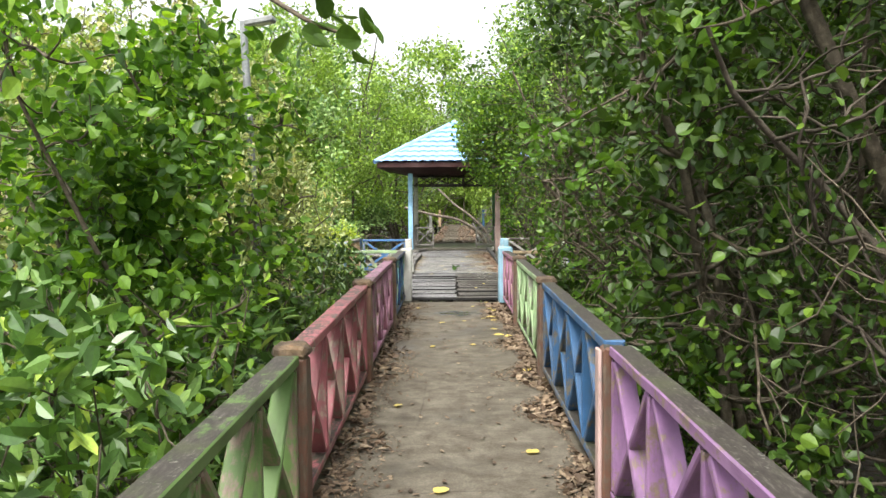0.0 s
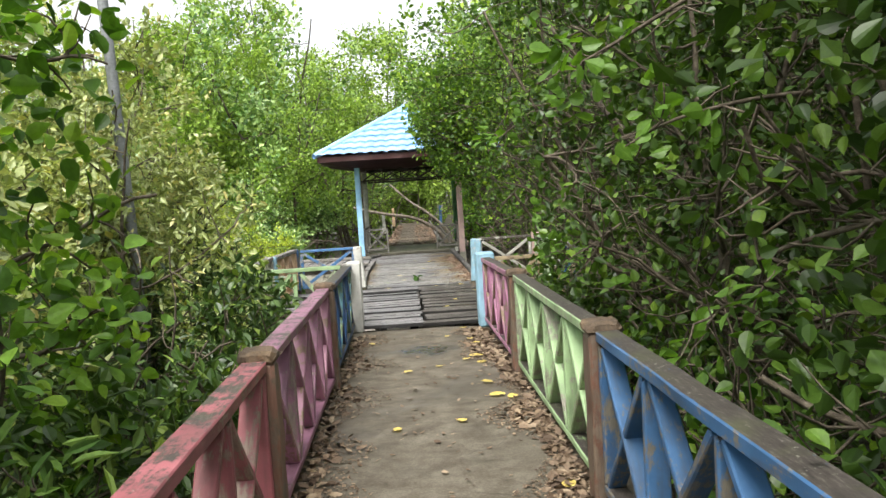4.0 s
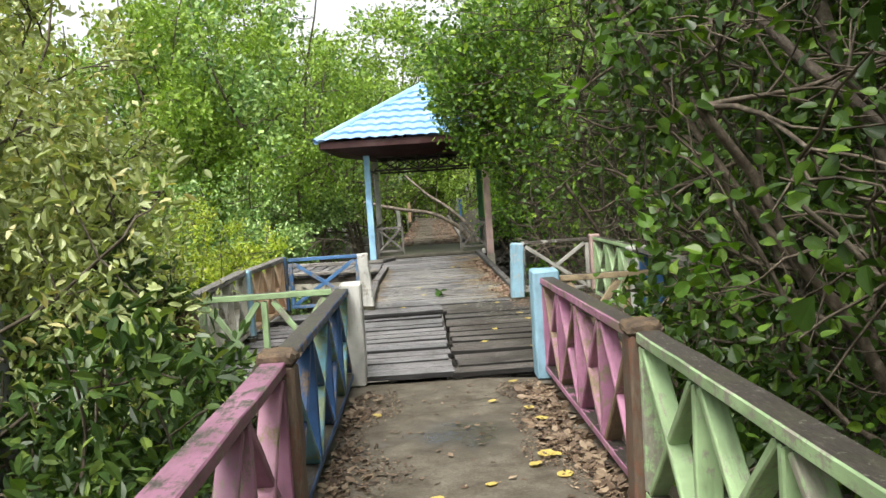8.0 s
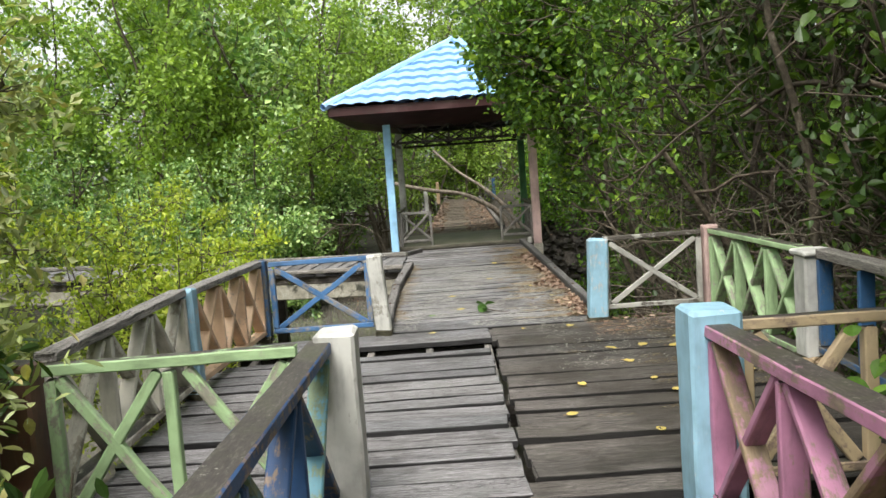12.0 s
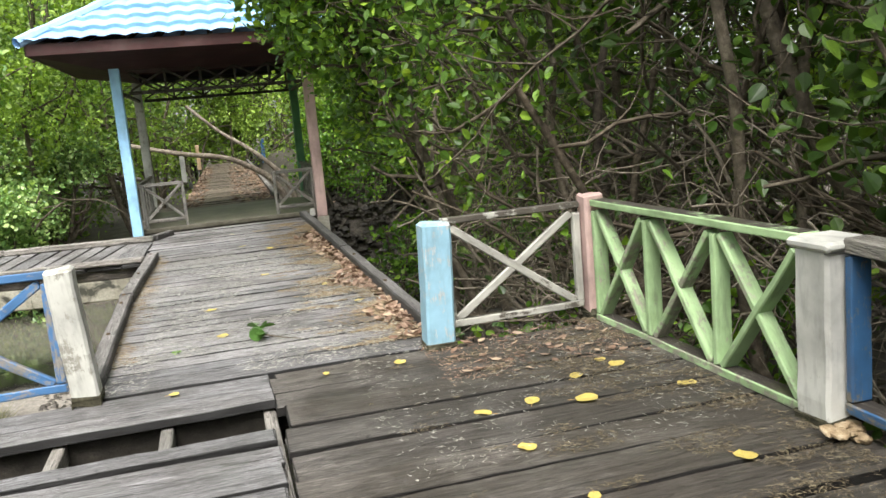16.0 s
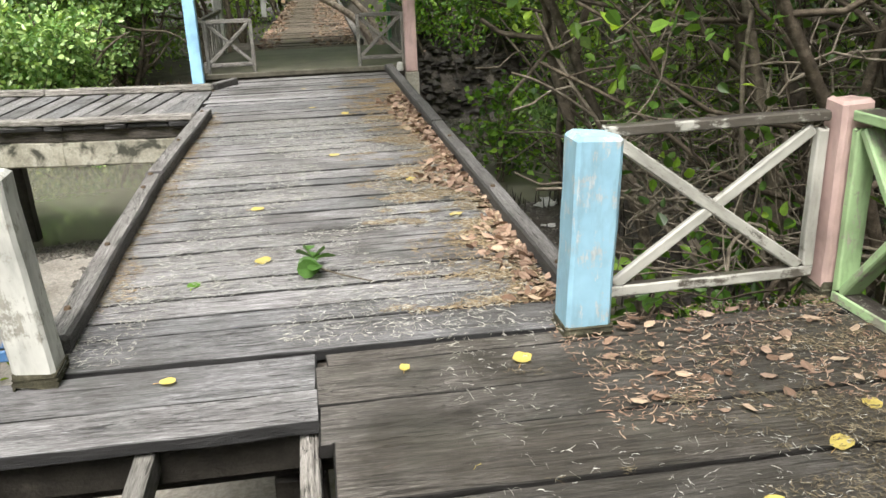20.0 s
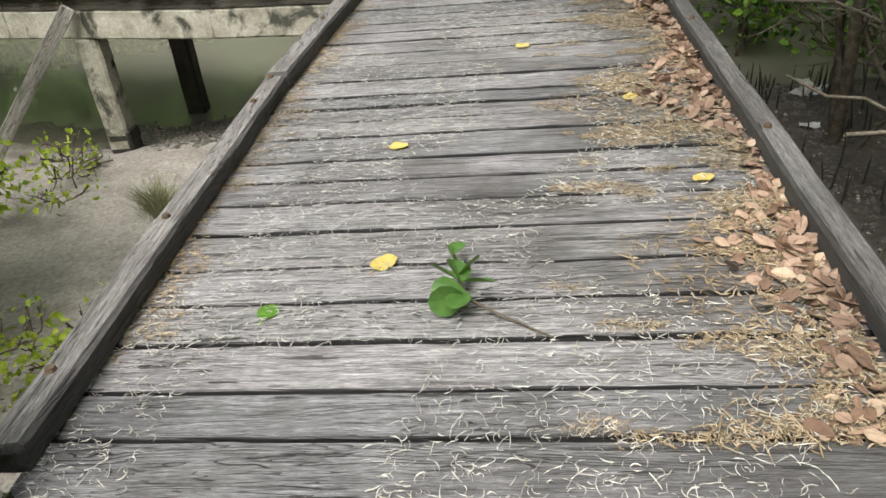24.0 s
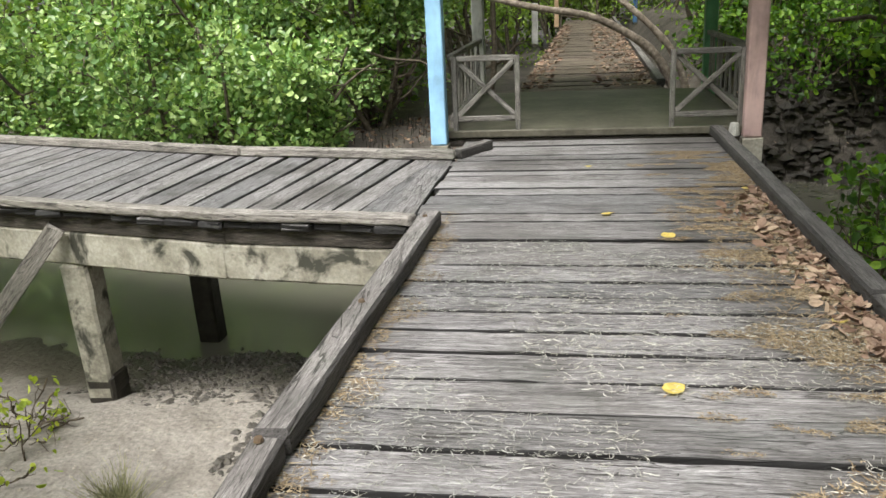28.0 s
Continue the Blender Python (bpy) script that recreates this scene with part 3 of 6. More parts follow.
def open_way(p):
    """True where nothing may grow: over the path, the decks, the pavilion and the creek walk."""
    x, y, z = p[:, 0], p[:, 1], p[:, 2]
    shut = (y < 13.6) & (x > -0.95) & (x < 1.02) & (z < 3.4) & (z > -0.2)
    shut |= (y < 13.6) & (x > -1.05) & (x < 0.9) & (z < 8)
    shut |= (y > 13.3) & (y < 17.75) & (x > -2.25) & (x < 2.35) & (z > -0.4) & (z < 4)
    shut |= (y > 17.5) & (y < 25.6) & (x > -1.35) & (x < 1.35) & (z > -0.4) & (z < 1.85)
    edge = np.interp(z, [1.6, 2.0, 2.4, 3.1, 3.5, 4.3, 5.2, 6.0], [1.2, 0.75, 0.4, 0.12, -0.02, -0.5, -0.95, -1.35])
    shut |= (y > 13.6) & (y < 24.6) & (x > -2.6) & (x < edge) & (z > 1.0)
    shut |= (y > 24.2) & (y < 29.3) & (x > -2.5) & (x < 2.7) & (z > -0.4) & (z < 4.6)
    shut |= (y > 28) & (y < 48) & (np.abs(x - 0.13 - 0.0155 * (y - 28.5)) < 1.1) & (z < 2.9) & (z > -0.3)
    walk_y = 22.8 - 0.16 * (x + 1) + 0.025 * (x + 1) ** 2
    shut |= (x < -0.9) & (x > -9) & (y > walk_y - 0.5) & (y < walk_y + 3.0) & (z > -0.9) & (z < 2.2)
    return shut


def bare_way(p):
    """Where only stems stand: the sight of the lamp pole between the shrubs, and the creek bank right of the boardwalk."""
    x, y, z = p[:, 0], p[:, 1], p[:, 2]
    shut = open_way(p)
    f = np.clip((y - 5.2) / 6.55, 0.0, 1.0)
    shut |= (y > 6.6) & (y < 11.62) & (np.abs(x + 2.85 * f) < 0.10 + 0.5 * (1 - f)) & (z > 1.75 - 2.35 * f)
    shut |= (y > 18.9) & (y < 24.4) & (x > 1.2) & (x < 1.9) & (z > -0.9) & (z < 1.1)
    shut |= (y > 19.4) & (y < 25.0) & (x > 1.9) & (x < 3.8) & (z > -1.3) & (z < -0.45)
    shut |= (y > 22.6) & (y < 27.2) & (x > 1.2) & (x < 2.05) & (z > -1.6) & (z < 0.6)
    shut |= (y > 28.3) & (y < 36.0) & (x > -3.4) & (x < -0.8) & (z > -1.6) & (z < 0.55)
    return shut


def limb(rng, start, way, length, r0, r1, bend=0.25, steps=8, lift=0.0):
    pts, p, d = [start], np.array(start, float), np.array(way, float)
    d /= np.linalg.norm(d)
    for _ in range(steps):
        d = d + rng.normal(size=3) * bend + np.array([0, 0, lift])
        d /= np.linalg.norm(d)
        p = p + d * length / steps
        pts.append(p.copy())
    return np.array(pts), np.linspace(r0, r1, steps + 1)


def tree(name, base, label, seed, height=4.0, spread=1.8, trunks=2, limbs=7, twigs=6, leaves=4000, size=0.09, outline=ROUND_LEAF,
         leaf_mat=None, bark=None, lean=(0, 0), low=0.25, radius=0.06, flat=0.55, clump=0.16, tip_bias=0.35, group="", lift=0.06, droop=0.0, reach=(0, 0), stray=0.3, twig=0.008, sides=5, east=99.0):
    """A tree with one or more stems, limbs, fine twigs and a ragged crown of single leaves gathered at the twigs."""
    rng = np.random.default_rng(seed)
    leaf_mat, bark = leaf_mat or L_ROUND, bark or M_BARK
    stems, lines, fine, spots, ways = [], [], [], [], []
    root = np.array(base, float)

    def cut(pts, rad, way=open_way):
        bad = way(pts + root)
        n = int(np.argmax(bad)) if bad.any() else len(pts)
        return pts[:n], rad[:n]
    for s in range(trunks):
        a = rng.uniform(0, 2 * math.pi)
        way = np.array([math.cos(a) * stray + lean[0], math.sin(a) * stray + lean[1], 1.0])
        st = np.array([math.cos(a) * 0.12, math.sin(a) * 0.12, -0.15])
        stem, rad = limb(rng, st, way, height * rng.uniform(0.75, 1.0), radius, radius * 0.25, 0.13, 12, 0.05)
        ks, kr = cut(stem, rad)
        if len(ks) < 4:
            continue
        stems.append((ks, kr))
        for k in range(limbs):
            f = low + (1 - low) * (k + rng.uniform(0, 1)) / limbs
            i = min(11, int(f * 12))
            if i >= len(ks):
                continue
            b = rng.uniform(0, 2 * math.pi)
            w = np.array([math.cos(b) + reach[0], math.sin(b) + reach[1], rng.uniform(-0.15, 0.55) - droop])
            ln = spread * rng.uniform(0.55, 1.05) * (1.15 - 0.5 * f)
            br, rr = limb(rng, stem[i], w, ln, rad[i] * 0.6, 0.008, 0.24, 8, lift - droop * 0.3)
            kb, kr = cut(br, rr)
            if len(kb) > 2:
                lines.append((kb, kr))
            for j in range(twigs):
                q = rng.integers(2, 9)
                w2 = br[min(8, q)] - br[q - 1]
                w2 = w2 / np.linalg.norm(w2) + rng.normal(size=3) * 0.75
                tw, tr = limb(rng, br[q], w2, ln * rng.uniform(0.25, 0.5), twig, twig * 0.4, 0.32, 4, lift)
                if len(kb) <= q:
                    continue
                tw, tr = cut(tw, tr, bare_way)
                if len(tw) < 3:
                    continue
                fine.append((tw, tr))
                for c in range(2, len(tw)):
                    spots.append(tw[c])
                    ways.append(tw[c] - tw[c - 1])
    if not stems or not fine:
        return None
    V2, F2 = join([tubes(lines, max(3, sides - 1)), tubes(fine, 3)]) if lines else tubes(fine, 3)
    spots, ways = np.array(spots), np.array(ways)
    pick = rng.integers(0, len(spots), leaves)
    P = spots[pick] + rng.normal(size=(leaves, 3)) * clump
    keep = ~bare_way(P + root + rng.normal(size=P.shape) * np.array([0.09, 0.05, 0.12]))
    keep &= P[:, 0] + root[0] < east
    P, pick = P[keep], pick[keep]
    leaves = len(P)
    W = ways[pick] / (np.linalg.norm(ways[pick], axis=1)[:, None] + 1e-9) * tip_bias + rng.normal(size=(leaves, 3)) * 0.6 + np.array([0, 0, -droop])
    LV, LF = leaf_arrays(outline, P, W, size * rng.uniform(0.55, 1.2, leaves), rng, flat)
    ob = thing(name, base, label, "tree" if height > 1.6 else "shrub", group)
    for stem in stems:
        part("trunk", tri_mesh("trunk", *tubes([stem], sides), bark, True), bark, ob, m=Matrix.Translation(base))
    tagged(part("branchwork", tri_mesh("branchwork", V2, F2, bark, True), bark, ob, m=Matrix.Translation(base)), kind="stuff")
    part("crown", tri_mesh("crown", LV, LF, leaf_mat), leaf_mat, ob, m=Matrix.Translation(base))
    return ob

# ---- ground and water ----


def mud_height(x, y):
    def ss(a, b, v):
        q = min(1, max(0, (v - a) / (b - a)))
        return q * q * (3 - 2 * q)
    h = -1.05 - 0.35 * ss(14, 19, y) - 0.3 * ss(22.8, 25.0, y - 0.12 * x) - 0.35 * ss(24, 26, y)
    h += 0.95 * ss(28.5, 33, y + 0.05 * x - 1.2 * ss(1.3, 2.6, x)) + 0.5 * ss(33, 60, y) + 1.35 * ss(1.3, 2.6, x) * ss(30.5, 31.5, y + 0.25 * noise.noise((x * 1.3, y, 2)))
    h += 0.25 * ss(4, 12, abs(x)) * (1 - ss(22, 25, y))
    h += 0.09 * noise.noise((x * 0.5, y * 0.5, 0)) + 0.045 * noise.noise((x * 1.7, y * 1.7, 3)) + 0.03 * noise.noise((x * 5, y * 5, 7))
    return h


def axis(lo, hi, inner_lo, inner_hi, fine):
    a = list(np.linspace(lo, inner_lo, 14)[:-1]) + list(np.arange(inner_lo, inner_hi, fine)) + list(np.linspace(inner_hi, hi, 14))
    return a


gx, gy = axis(-600, 600, -12, 10, 0.14), axis(-400, 900, -4, 36, 0.14)
gv = [(x, y, mud_height(x, y)) for y in gy for x in gx]
nx = len(gx)
gf = [(j * nx + i, j * nx + i + 1, (j + 1) * nx + i + 1, (j + 1) * nx + i) for j in range(len(gy) - 1) for i in range(nx - 1)]


def mud_material():
    m, n, l = mat("tidal_mud")
    geo = n.new("ShaderNodeNewGeometry")
    pos = geo.outputs["Position"]
    a = noise_of(n, l, pos, 2.2, 8, 0.65)
    base = ramp(n, l, a, [(0.3, (0.20, 0.182, 0.156)), (0.5, (0.31, 0.285, 0.25)), (0.7, (0.385, 0.358, 0.32))])
    sep = n.new("ShaderNodeSeparateXYZ")
    l.new(pos, sep.inputs[0])
    wet = mask(n, l, math_of(n, l, "ADD", sep.outputs["Z"], math_of(n, l, "MULTIPLY", a, 0.35)), -1.42, -1.26)
    base = mix(n, l, wet, (0.062, 0.054, 0.042), base)
    # banks are dark peat; below y 18 it is platform shade in the colour
    peat_shade = math_of(n, l, "MAXIMUM", mask(n, l, sep.outputs["Y"], 27.0, 28.6), math_of(n, l, "MAXIMUM", mask(n, l, sep.outputs["X"], 1.0, 1.7), mask(n, l, sep.outputs["Y"], 18.2, 17.2)))
    base = mix(n, l, math_of(n, l, "MULTIPLY", peat_shade, 0.93), base, ramp(n, l, a, [(0.3, (0.026, 0.021, 0.016)), (0.5, (0.060, 0.050, 0.040)), (0.7, (0.12, 0.104, 0.084))]))
    c = noise_of(n, l, pos, 30, 6, 0.7)
    base = mix(n, l, 1.0, base, ramp(n, l, c, [(0.3, (0.6, 0.6, 0.6)), (0.7, (1.3, 1.3, 1.3))]), "MULTIPLY")
    peb = n.new("ShaderNodeTexVoronoi")
    peb.inputs["Scale"].default_value = 16
    l.new(pos, peb.inputs["Vector"])
    hgt = math_of(n, l, "SUBTRACT", c, math_of(n, l, "MULTIPLY", peb.outputs["Distance"], 0.8))
    finish(n, l, base, math_of(n, l, "ADD", math_of(n, l, "MULTIPLY", wet, 0.35), 0.45), hgt, 0.6, 0.03, 0.5)
    return m


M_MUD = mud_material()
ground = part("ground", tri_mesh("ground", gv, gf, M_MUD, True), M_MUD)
tagged(ground, "grey-brown tidal mud under the boardwalk", "ground", kind="structure")


def water_material():
    m, n, l = mat("murky_water")
    geo = n.new("ShaderNodeNewGeometry")
    rip = noise_of(n, l, geo.outputs["Position"], 3.0, 3, 0.5)
    b = node(n, "ShaderNodeBsdfPrincipled", Roughness=0.06)
    b.inputs["Base Color"].default_value = (0.15, 0.145, 0.115, 1)
    b.inputs["Specular IOR Level"].default_value = 0.5
    bn = node(n, "ShaderNodeBump", Strength=0.12, Distance=0.02)
    l.new(rip, bn.inputs["Height"])
    l.new(bn.outputs[0], b.inputs["Normal"])
    o = n.new("ShaderNodeOutputMaterial")
    l.new(b.outputs[0], o.inputs["Surface"])
    return m


M_WATER = water_material()
wbm = bmesh.new()
bmesh.ops.create_grid(wbm, x_segments=20, y_segments=8, size=1)
for v in wbm.verts:
    v.co = (v.co.x * 40, 26.5 + v.co.y * 4.5, -1.68)
tagged(part("water", wbm, M_WATER), "murky green-grey creek water at low tide", "water", kind="structure")

# ---- concrete path ----


def path_z(y):
    return 0.0 if y < 9.2 else -0.125 * min(1, (y - 9.2) / 4.5)


def left_x(y):
    return -0.69 - 0.05 * max(0, (y - 10) / 3.75)


def right_x(y):
    return 0.745 + 0.055 * max(0, (y - 6) / 7.8)


pv, pf = [], []
ys = list(np.arange(-6, 13.72, 0.2)) + [13.72]
xs = list(np.linspace(-0.98, 1.06, 24))
for y in ys:
    for x in xs:
        w = 0.012 * noise.noise((x * 2, y * 2, 1)) + 0.004 * noise.noise((x * 9, y * 9, 4))
        pv.append((x, y - max(0, y - 13.2) * 0.5 * max(0, (x + 0.7)) / 1.5, path_z(y) + w))
k = len(xs)
for j in range(len(ys) - 1):
    for i in range(k - 1):
        pf.append((j * k + i, j * k + i + 1, (j + 1) * k + i + 1, (j + 1) * k + i))
top_n = len(pv)
for j, y in enumerate(ys):
    for x in (xs[0], xs[-1]):
        pv.append((x, y, path_z(y) - 0.16))
for j in range(len(ys) - 1):
    a = top_n + 2 * j
    pf.append((j * k, (j + 1) * k, a + 2, a))
    pf.append((j * k + k - 1, a + 1, a + 3, (j + 1) * k + k - 1))
    pf.append((a, a + 2, a + 3, a + 1))
path = part("footpath", tri_mesh("footpath", pv, pf, M_CONCRETE, False), M_CONCRETE)
tagged(path, "worn grey-brown concrete footpath strewn with dry leaves", "path", kind="structure")
for y in (-4.0, -1.0, 2.2, 5.4, 8.6, 11.9):
    for x in (-0.8, 0.88):
        beam("path_stilt", (x, y, mud_height(x, y) - 0.3), (x, y, path_z(y) - 0.15), 0.2, 0.2, M_BEAM, path, (0, 1, 0))

# ---- railings ----


def rail(a, b, za, zb, inward, material, label, bays=4, height=0.85, depth=0.10, board=0.036, rag=0.004, top_mat=None, single=False, low=0.1, group="railings", top=0.052, brace_mat=None, braces=True):
    """A railing from a to b: top and bottom rail, crossed boards in bays with uprights between."""
    a, b = Vector((*a, za)), Vector((*b, zb))
    along = (b - a).normalized()
    out = -Vector((*inward, 0)).normalized()
    ob = thing("railing", (a + b) / 2, label, "railing", group)
    rngr = random.Random(str(tuple(a)))
    up = Vector((0, 0, 1))
    mid = out * depth / 2
    beam("top_rail", a + up * (height - top / 2) + mid, b + up * (height - top / 2) + mid, top, depth + 0.012, top_mat or material, ob, (0, 0, 1), rag=rag, cuts=9)
    beam("bottom_rail", a + up * low + mid, b + up * low + mid, 0.045, depth, material, ob, (0, 0, 1), rag=rag, cuts=7)
    zl, zh = low + 0.024, height - 0.07
    n = (b - a).length / bays
    for i in range(bays + 1):
        if single and 0 < i < bays:
            continue
        p = a.lerp(b, i / bays) + mid
        p += along * (board / 2 if i == 0 else (-board / 2 if i == bays else rngr.uniform(-0.015, 0.015)))
        beam("upright", p + up * zl, p + up * zh, board, depth - 0.004, material, ob, along, rag=rag, key=i % 2, cuts=3)
    for i in range(bays if braces else 0):
        p, q = a.lerp(b, i / bays) + mid, a.lerp(b, (i + 1) / bays) + mid
        e = along * (board + 0.01)
        d1 = (p + e + up * zh, q - e + up * zl)
        d2 = (p + e + up * zl, q - e + up * zh)
        if i % 2:
            d1, d2 = d2, d1
        beam("brace", *d1, board, depth - 0.010, brace_mat or material, ob, (0, 0, 1), rag=rag, key=i % 3, cuts=3)
        beam("brace", *d2, board, depth - 0.018, material, ob, (0, 0, 1), rag=rag, key=i % 2, cuts=3)
    return ob


def rail_post(x, y, z, side, label, face=None, cap=True, height=0.90, size=0.15, body=None, foot=-0.02):
    """A square post whose inner face is at x; side: -1 outwards to the left, 1 to the right."""
    ob = thing("rail_post", (x + side * size / 2, y, z + foot), label, "post", "railing posts")
    cx = x + side * size / 2
    shaft = beam("shaft", (cx, y, z + foot), (cx, y, z + height - 0.07), size, size, body or P_BROWN, ob, (0, 1, 0), rag=0.006, bevel=0.012, cuts=6)
    if face:
        beam("face_board", (x - side * 0.012, y - 0.02, z + 0.02), (x - side * 0.012, y - 0.02, z + height - 0.075), 0.09, 0.022, face, shaft, (0, 1, 0), "worn painted face board", rag=0.003, cuts=4)
    if cap:
        c = beam("cap", (x - side * 0.008, y, z + height - 0.04), (x + side * (size + 0.012), y, z + height - 0.04), 0.06, size + 0.02, P_RUST, ob, (0, 0, 1), rag=0.010, bevel=0.016, cuts=5)
        tagged(c, "crumbling rust-brown cap")
    return ob


LEFT_Y = [-5.5, -2.35, 0.75, 3.9, 7.05, 10.15, 13.7]
RIGHT_Y = [-5.2, -2.1, 0.98, 4.1, 7.2, 10.3, 13.40]
left_paint = [(P_BLUE, "blue"), (P_PINK, "pink"), (P_GREEN_DARK, "mossy green"), (P_RED, "faded red"), (P_MAUVE, "worn mauve"), (P_NAVY, "dark blue")]
right_paint = [(P_GREEN, "green"), (P_RED, "faded red"), (P_PURPLE, "purple"), (P_BLUE, "blue"), (P_GREEN, "light green"), (P_PINK, "pink")]
for ys_, paints, fx, side in ((LEFT_Y, left_paint, left_x, -1), (RIGHT_Y, right_paint, right_x, 1)):
    for i in range(6):
        y0, y1 = ys_[i] + 0.085, ys_[i + 1] - 0.085
        rail((fx(y0) + side * 0.035, y0), (fx(y1) + side * 0.035, y1), path_z(y0), path_z(y1), (-side, 0), paints[i][0],
             "weathered %s wooden railing with crossed boards beside the path" % paints[i][1],
             brace_mat={"pink": P_PINK_WORN, "dark blue": P_TEAL_WORN, "worn mauve": P_PINK_WORN}.get(paints[i][1]))
        if i:
            rail_post(fx(ys_[i]), ys_[i], path_z(ys_[i]), side, "peeling brown railing post with a crumbling cap",
                      face=P_PALEPINK if (side > 0 and i == 3) else None, cap=not (side > 0 and i == 3))

# ---- platform ----
DX0, DX1, DY0, DY1, SEAM = -2.1, 2.22, 13.66, 17.36, 0.09


def deck_z(y):
    return -0.045 + 0.045 * min(1, max(0, (y - 13.66) / 1.5))


platform = thing("platform_deck", (0, 15.5, -0.02), "grey weathered plank platform with a missing strip and gaps", "deck", kind="structure")
rngd = random.Random(5)


def plank(name, parent, x0, x1, y0, y1, z, material, tilt=0.0, thick=0.045, rag=0.005):
    a, b = (x0, (y0 + y1) / 2, z - thick / 2 + tilt), (x1, (y0 + y1) / 2, z - thick / 2 - tilt)
    return beam(name, a, b, thick, y1 - y0, material, parent, (0, 0, 1), rag=rag, bevel=0.0035, key=rngd.randrange(10 ** 6), cuts=17)


for x0, x1, wid, m_ in ((DX0, SEAM - 0.012, 0.235, M_PLANK), (SEAM + 0.012, DX1, 0.275, M_PLANK_DARK)):
    y = DY0 - 0.10 if x0 < 0 else DY0 - 0.14
    while y < DY1 - 0.05:
        w = wid * rngd.uniform(0.82, 1.15)
        if DY1 - y - w < 0.1:
            w = DY1 - y
        hole = x0 < 0 and y + w > 16.44 and y < 16.84
        if hole and y < 16.30:
            w, hole = 16.44 - y, False
        if hole:
            y = 16.86
            continue
        gap = rngd.choice((0.012, 0.014, 0.017, 0.026)) if x0 < 0 else rngd.choice((0.007, 0.010, 0.015, 0.026))
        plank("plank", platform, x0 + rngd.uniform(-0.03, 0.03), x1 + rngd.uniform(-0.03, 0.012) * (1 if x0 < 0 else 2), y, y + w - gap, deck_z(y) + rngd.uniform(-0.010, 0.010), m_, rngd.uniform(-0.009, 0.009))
        y += w
for x in (-1.95, -1.45, -0.95, -0.45, 0.05, 0.6, 1.15, 1.7, 2.1):
    beam("joist", (x, DY0 - (0.04 if x < 0.1 else 0.08), -0.145), (x, DY1 - 0.02, -0.10), 0.1, 0.06, M_GREYWOOD if x < 0.1 else M_DARKWOOD, platform, (0, 0, 1), rag=0.004, cuts=4)
# near-black pile colour so the inside of the missing strip reads as shaded
beam("bearer", (DX0, 16.96, -0.13), (SEAM, 16.96, -0.13), 0.14, 0.07, M_WETPILE, platform, (0, 0, 1), rag=0.004, cuts=4)
for y in (13.85, 15.5, 17.15):
    beam("bearer", (DX0, y, -0.25), (DX1, y, -0.25), 0.16, 0.12, M_DARKWOOD, platform, (0, 0, 1), rag=0.004, cuts=4)
for x in (-1.95, 0.0, 2.05):
    for y in (13.85, 15.5, 17.15):
        beam("stilt", (x, y, mud_height(x, y) - 0.4), (x, y, -0.33), 0.18, 0.18, M_WETPILE, platform, (0, 1, 0), rag=0.006, cuts=3)


def square_post(name, x, y, z0, z1, size, material, label, group="platform posts", lean=(0, 0), cap=None):
    ob = thing(name, (x, y, z0), label, "post", group)
    beam("shaft", (x, y, z0), (x + lean[0], y + lean[1], z1), size, size, material, ob, (0, 1, 0), rag=0.005, bevel=0.014, cuts=6)
    if z0 > -0.05:
        beam("moss_collar", (x, y, z0 + 0.001), (x, y, z0 + 0.05), size + 0.008, size + 0.008, M_MOSS, ob, (0, 1, 0), "dark mossy dirt round the foot", rag=0.012, bevel=0.004, cuts=5)
    if cap:
        beam("cap", (x + lean[0], y - size * 0.62 + lean[1], z1 + 0.018), (x + lean[0], y + size * 0.62 + lean[1], z1 + 0.018), 0.04, size * 1.2, cap, ob, (0, 0, 1), rag=0.004, bevel=0.012, cuts=2)
    return ob


square_post("rail_post", -0.755, 13.63, -0.12, 0.765, 0.185, P_WHITE, "worn white concrete post at the head of the path")
square_post("rail_post", 0.875, 13.42, -0.12, 0.79, 0.225, P_LIGHTBLUE, "light blue painted concrete post at the head of the path")
square_post("rail_post", -0.865, 17.36, 0.0, 0.74, 0.14, P_WHITE, "worn white concrete post on the platform edge", lean=(-0.045, 0.0))
square_post("rail_post", 1.085, 17.345, 0.0, 0.74, 0.17, P_LIGHTBLUE, "light blue painted concrete post on the platform edge", lean=(0.03, 0.0))
square_post("rail_post", 2.16, 17.44, 0.0, 0.79, 0.13, P_PALEPINK, "pale pink corner post of the platform")
square_post("rail_post", 2.2, 15.4, 0.0, 0.72, 0.19, P_WHITE, "worn white concrete post with a weathered cap", cap=P_WHITE)
square_post("rail_post", -1.97, 17.4, 0.0, 0.76, 0.13, P_BLUE, "blue and green corner post of the platform")
square_post("rail_post", -2.06, 15.56, 0.0, 0.77, 0.13, P_LIGHTBLUE, "teal painted post between two railings")
square_post("rail_post", -2.08, 13.36, -0.1, 0.77, 0.16, P_BROWN, "brown corner post beside the mangroves")
square_post("rail_post", 2.24, 13.42, -0.1, 0.77, 0.16, P_BROWN, "brown corner post beside the mangroves")

rail((-0.9, 13.47), (-1.98, 13.42), -0.05, -0.05, (0, 1), P_GREEN, "light green wooden railing with crossed boards", top=0.05, bays=2, depth=0.06, board=0.05, height=0.80)
rail((1.0, 13.46), (2.14, 13.44), -0.05, -0.05, (0, 1), P_BEIGE, "beige wooden railing with crossed boards", top=0.05, bays=2, depth=0.06, board=0.06, height=0.78)
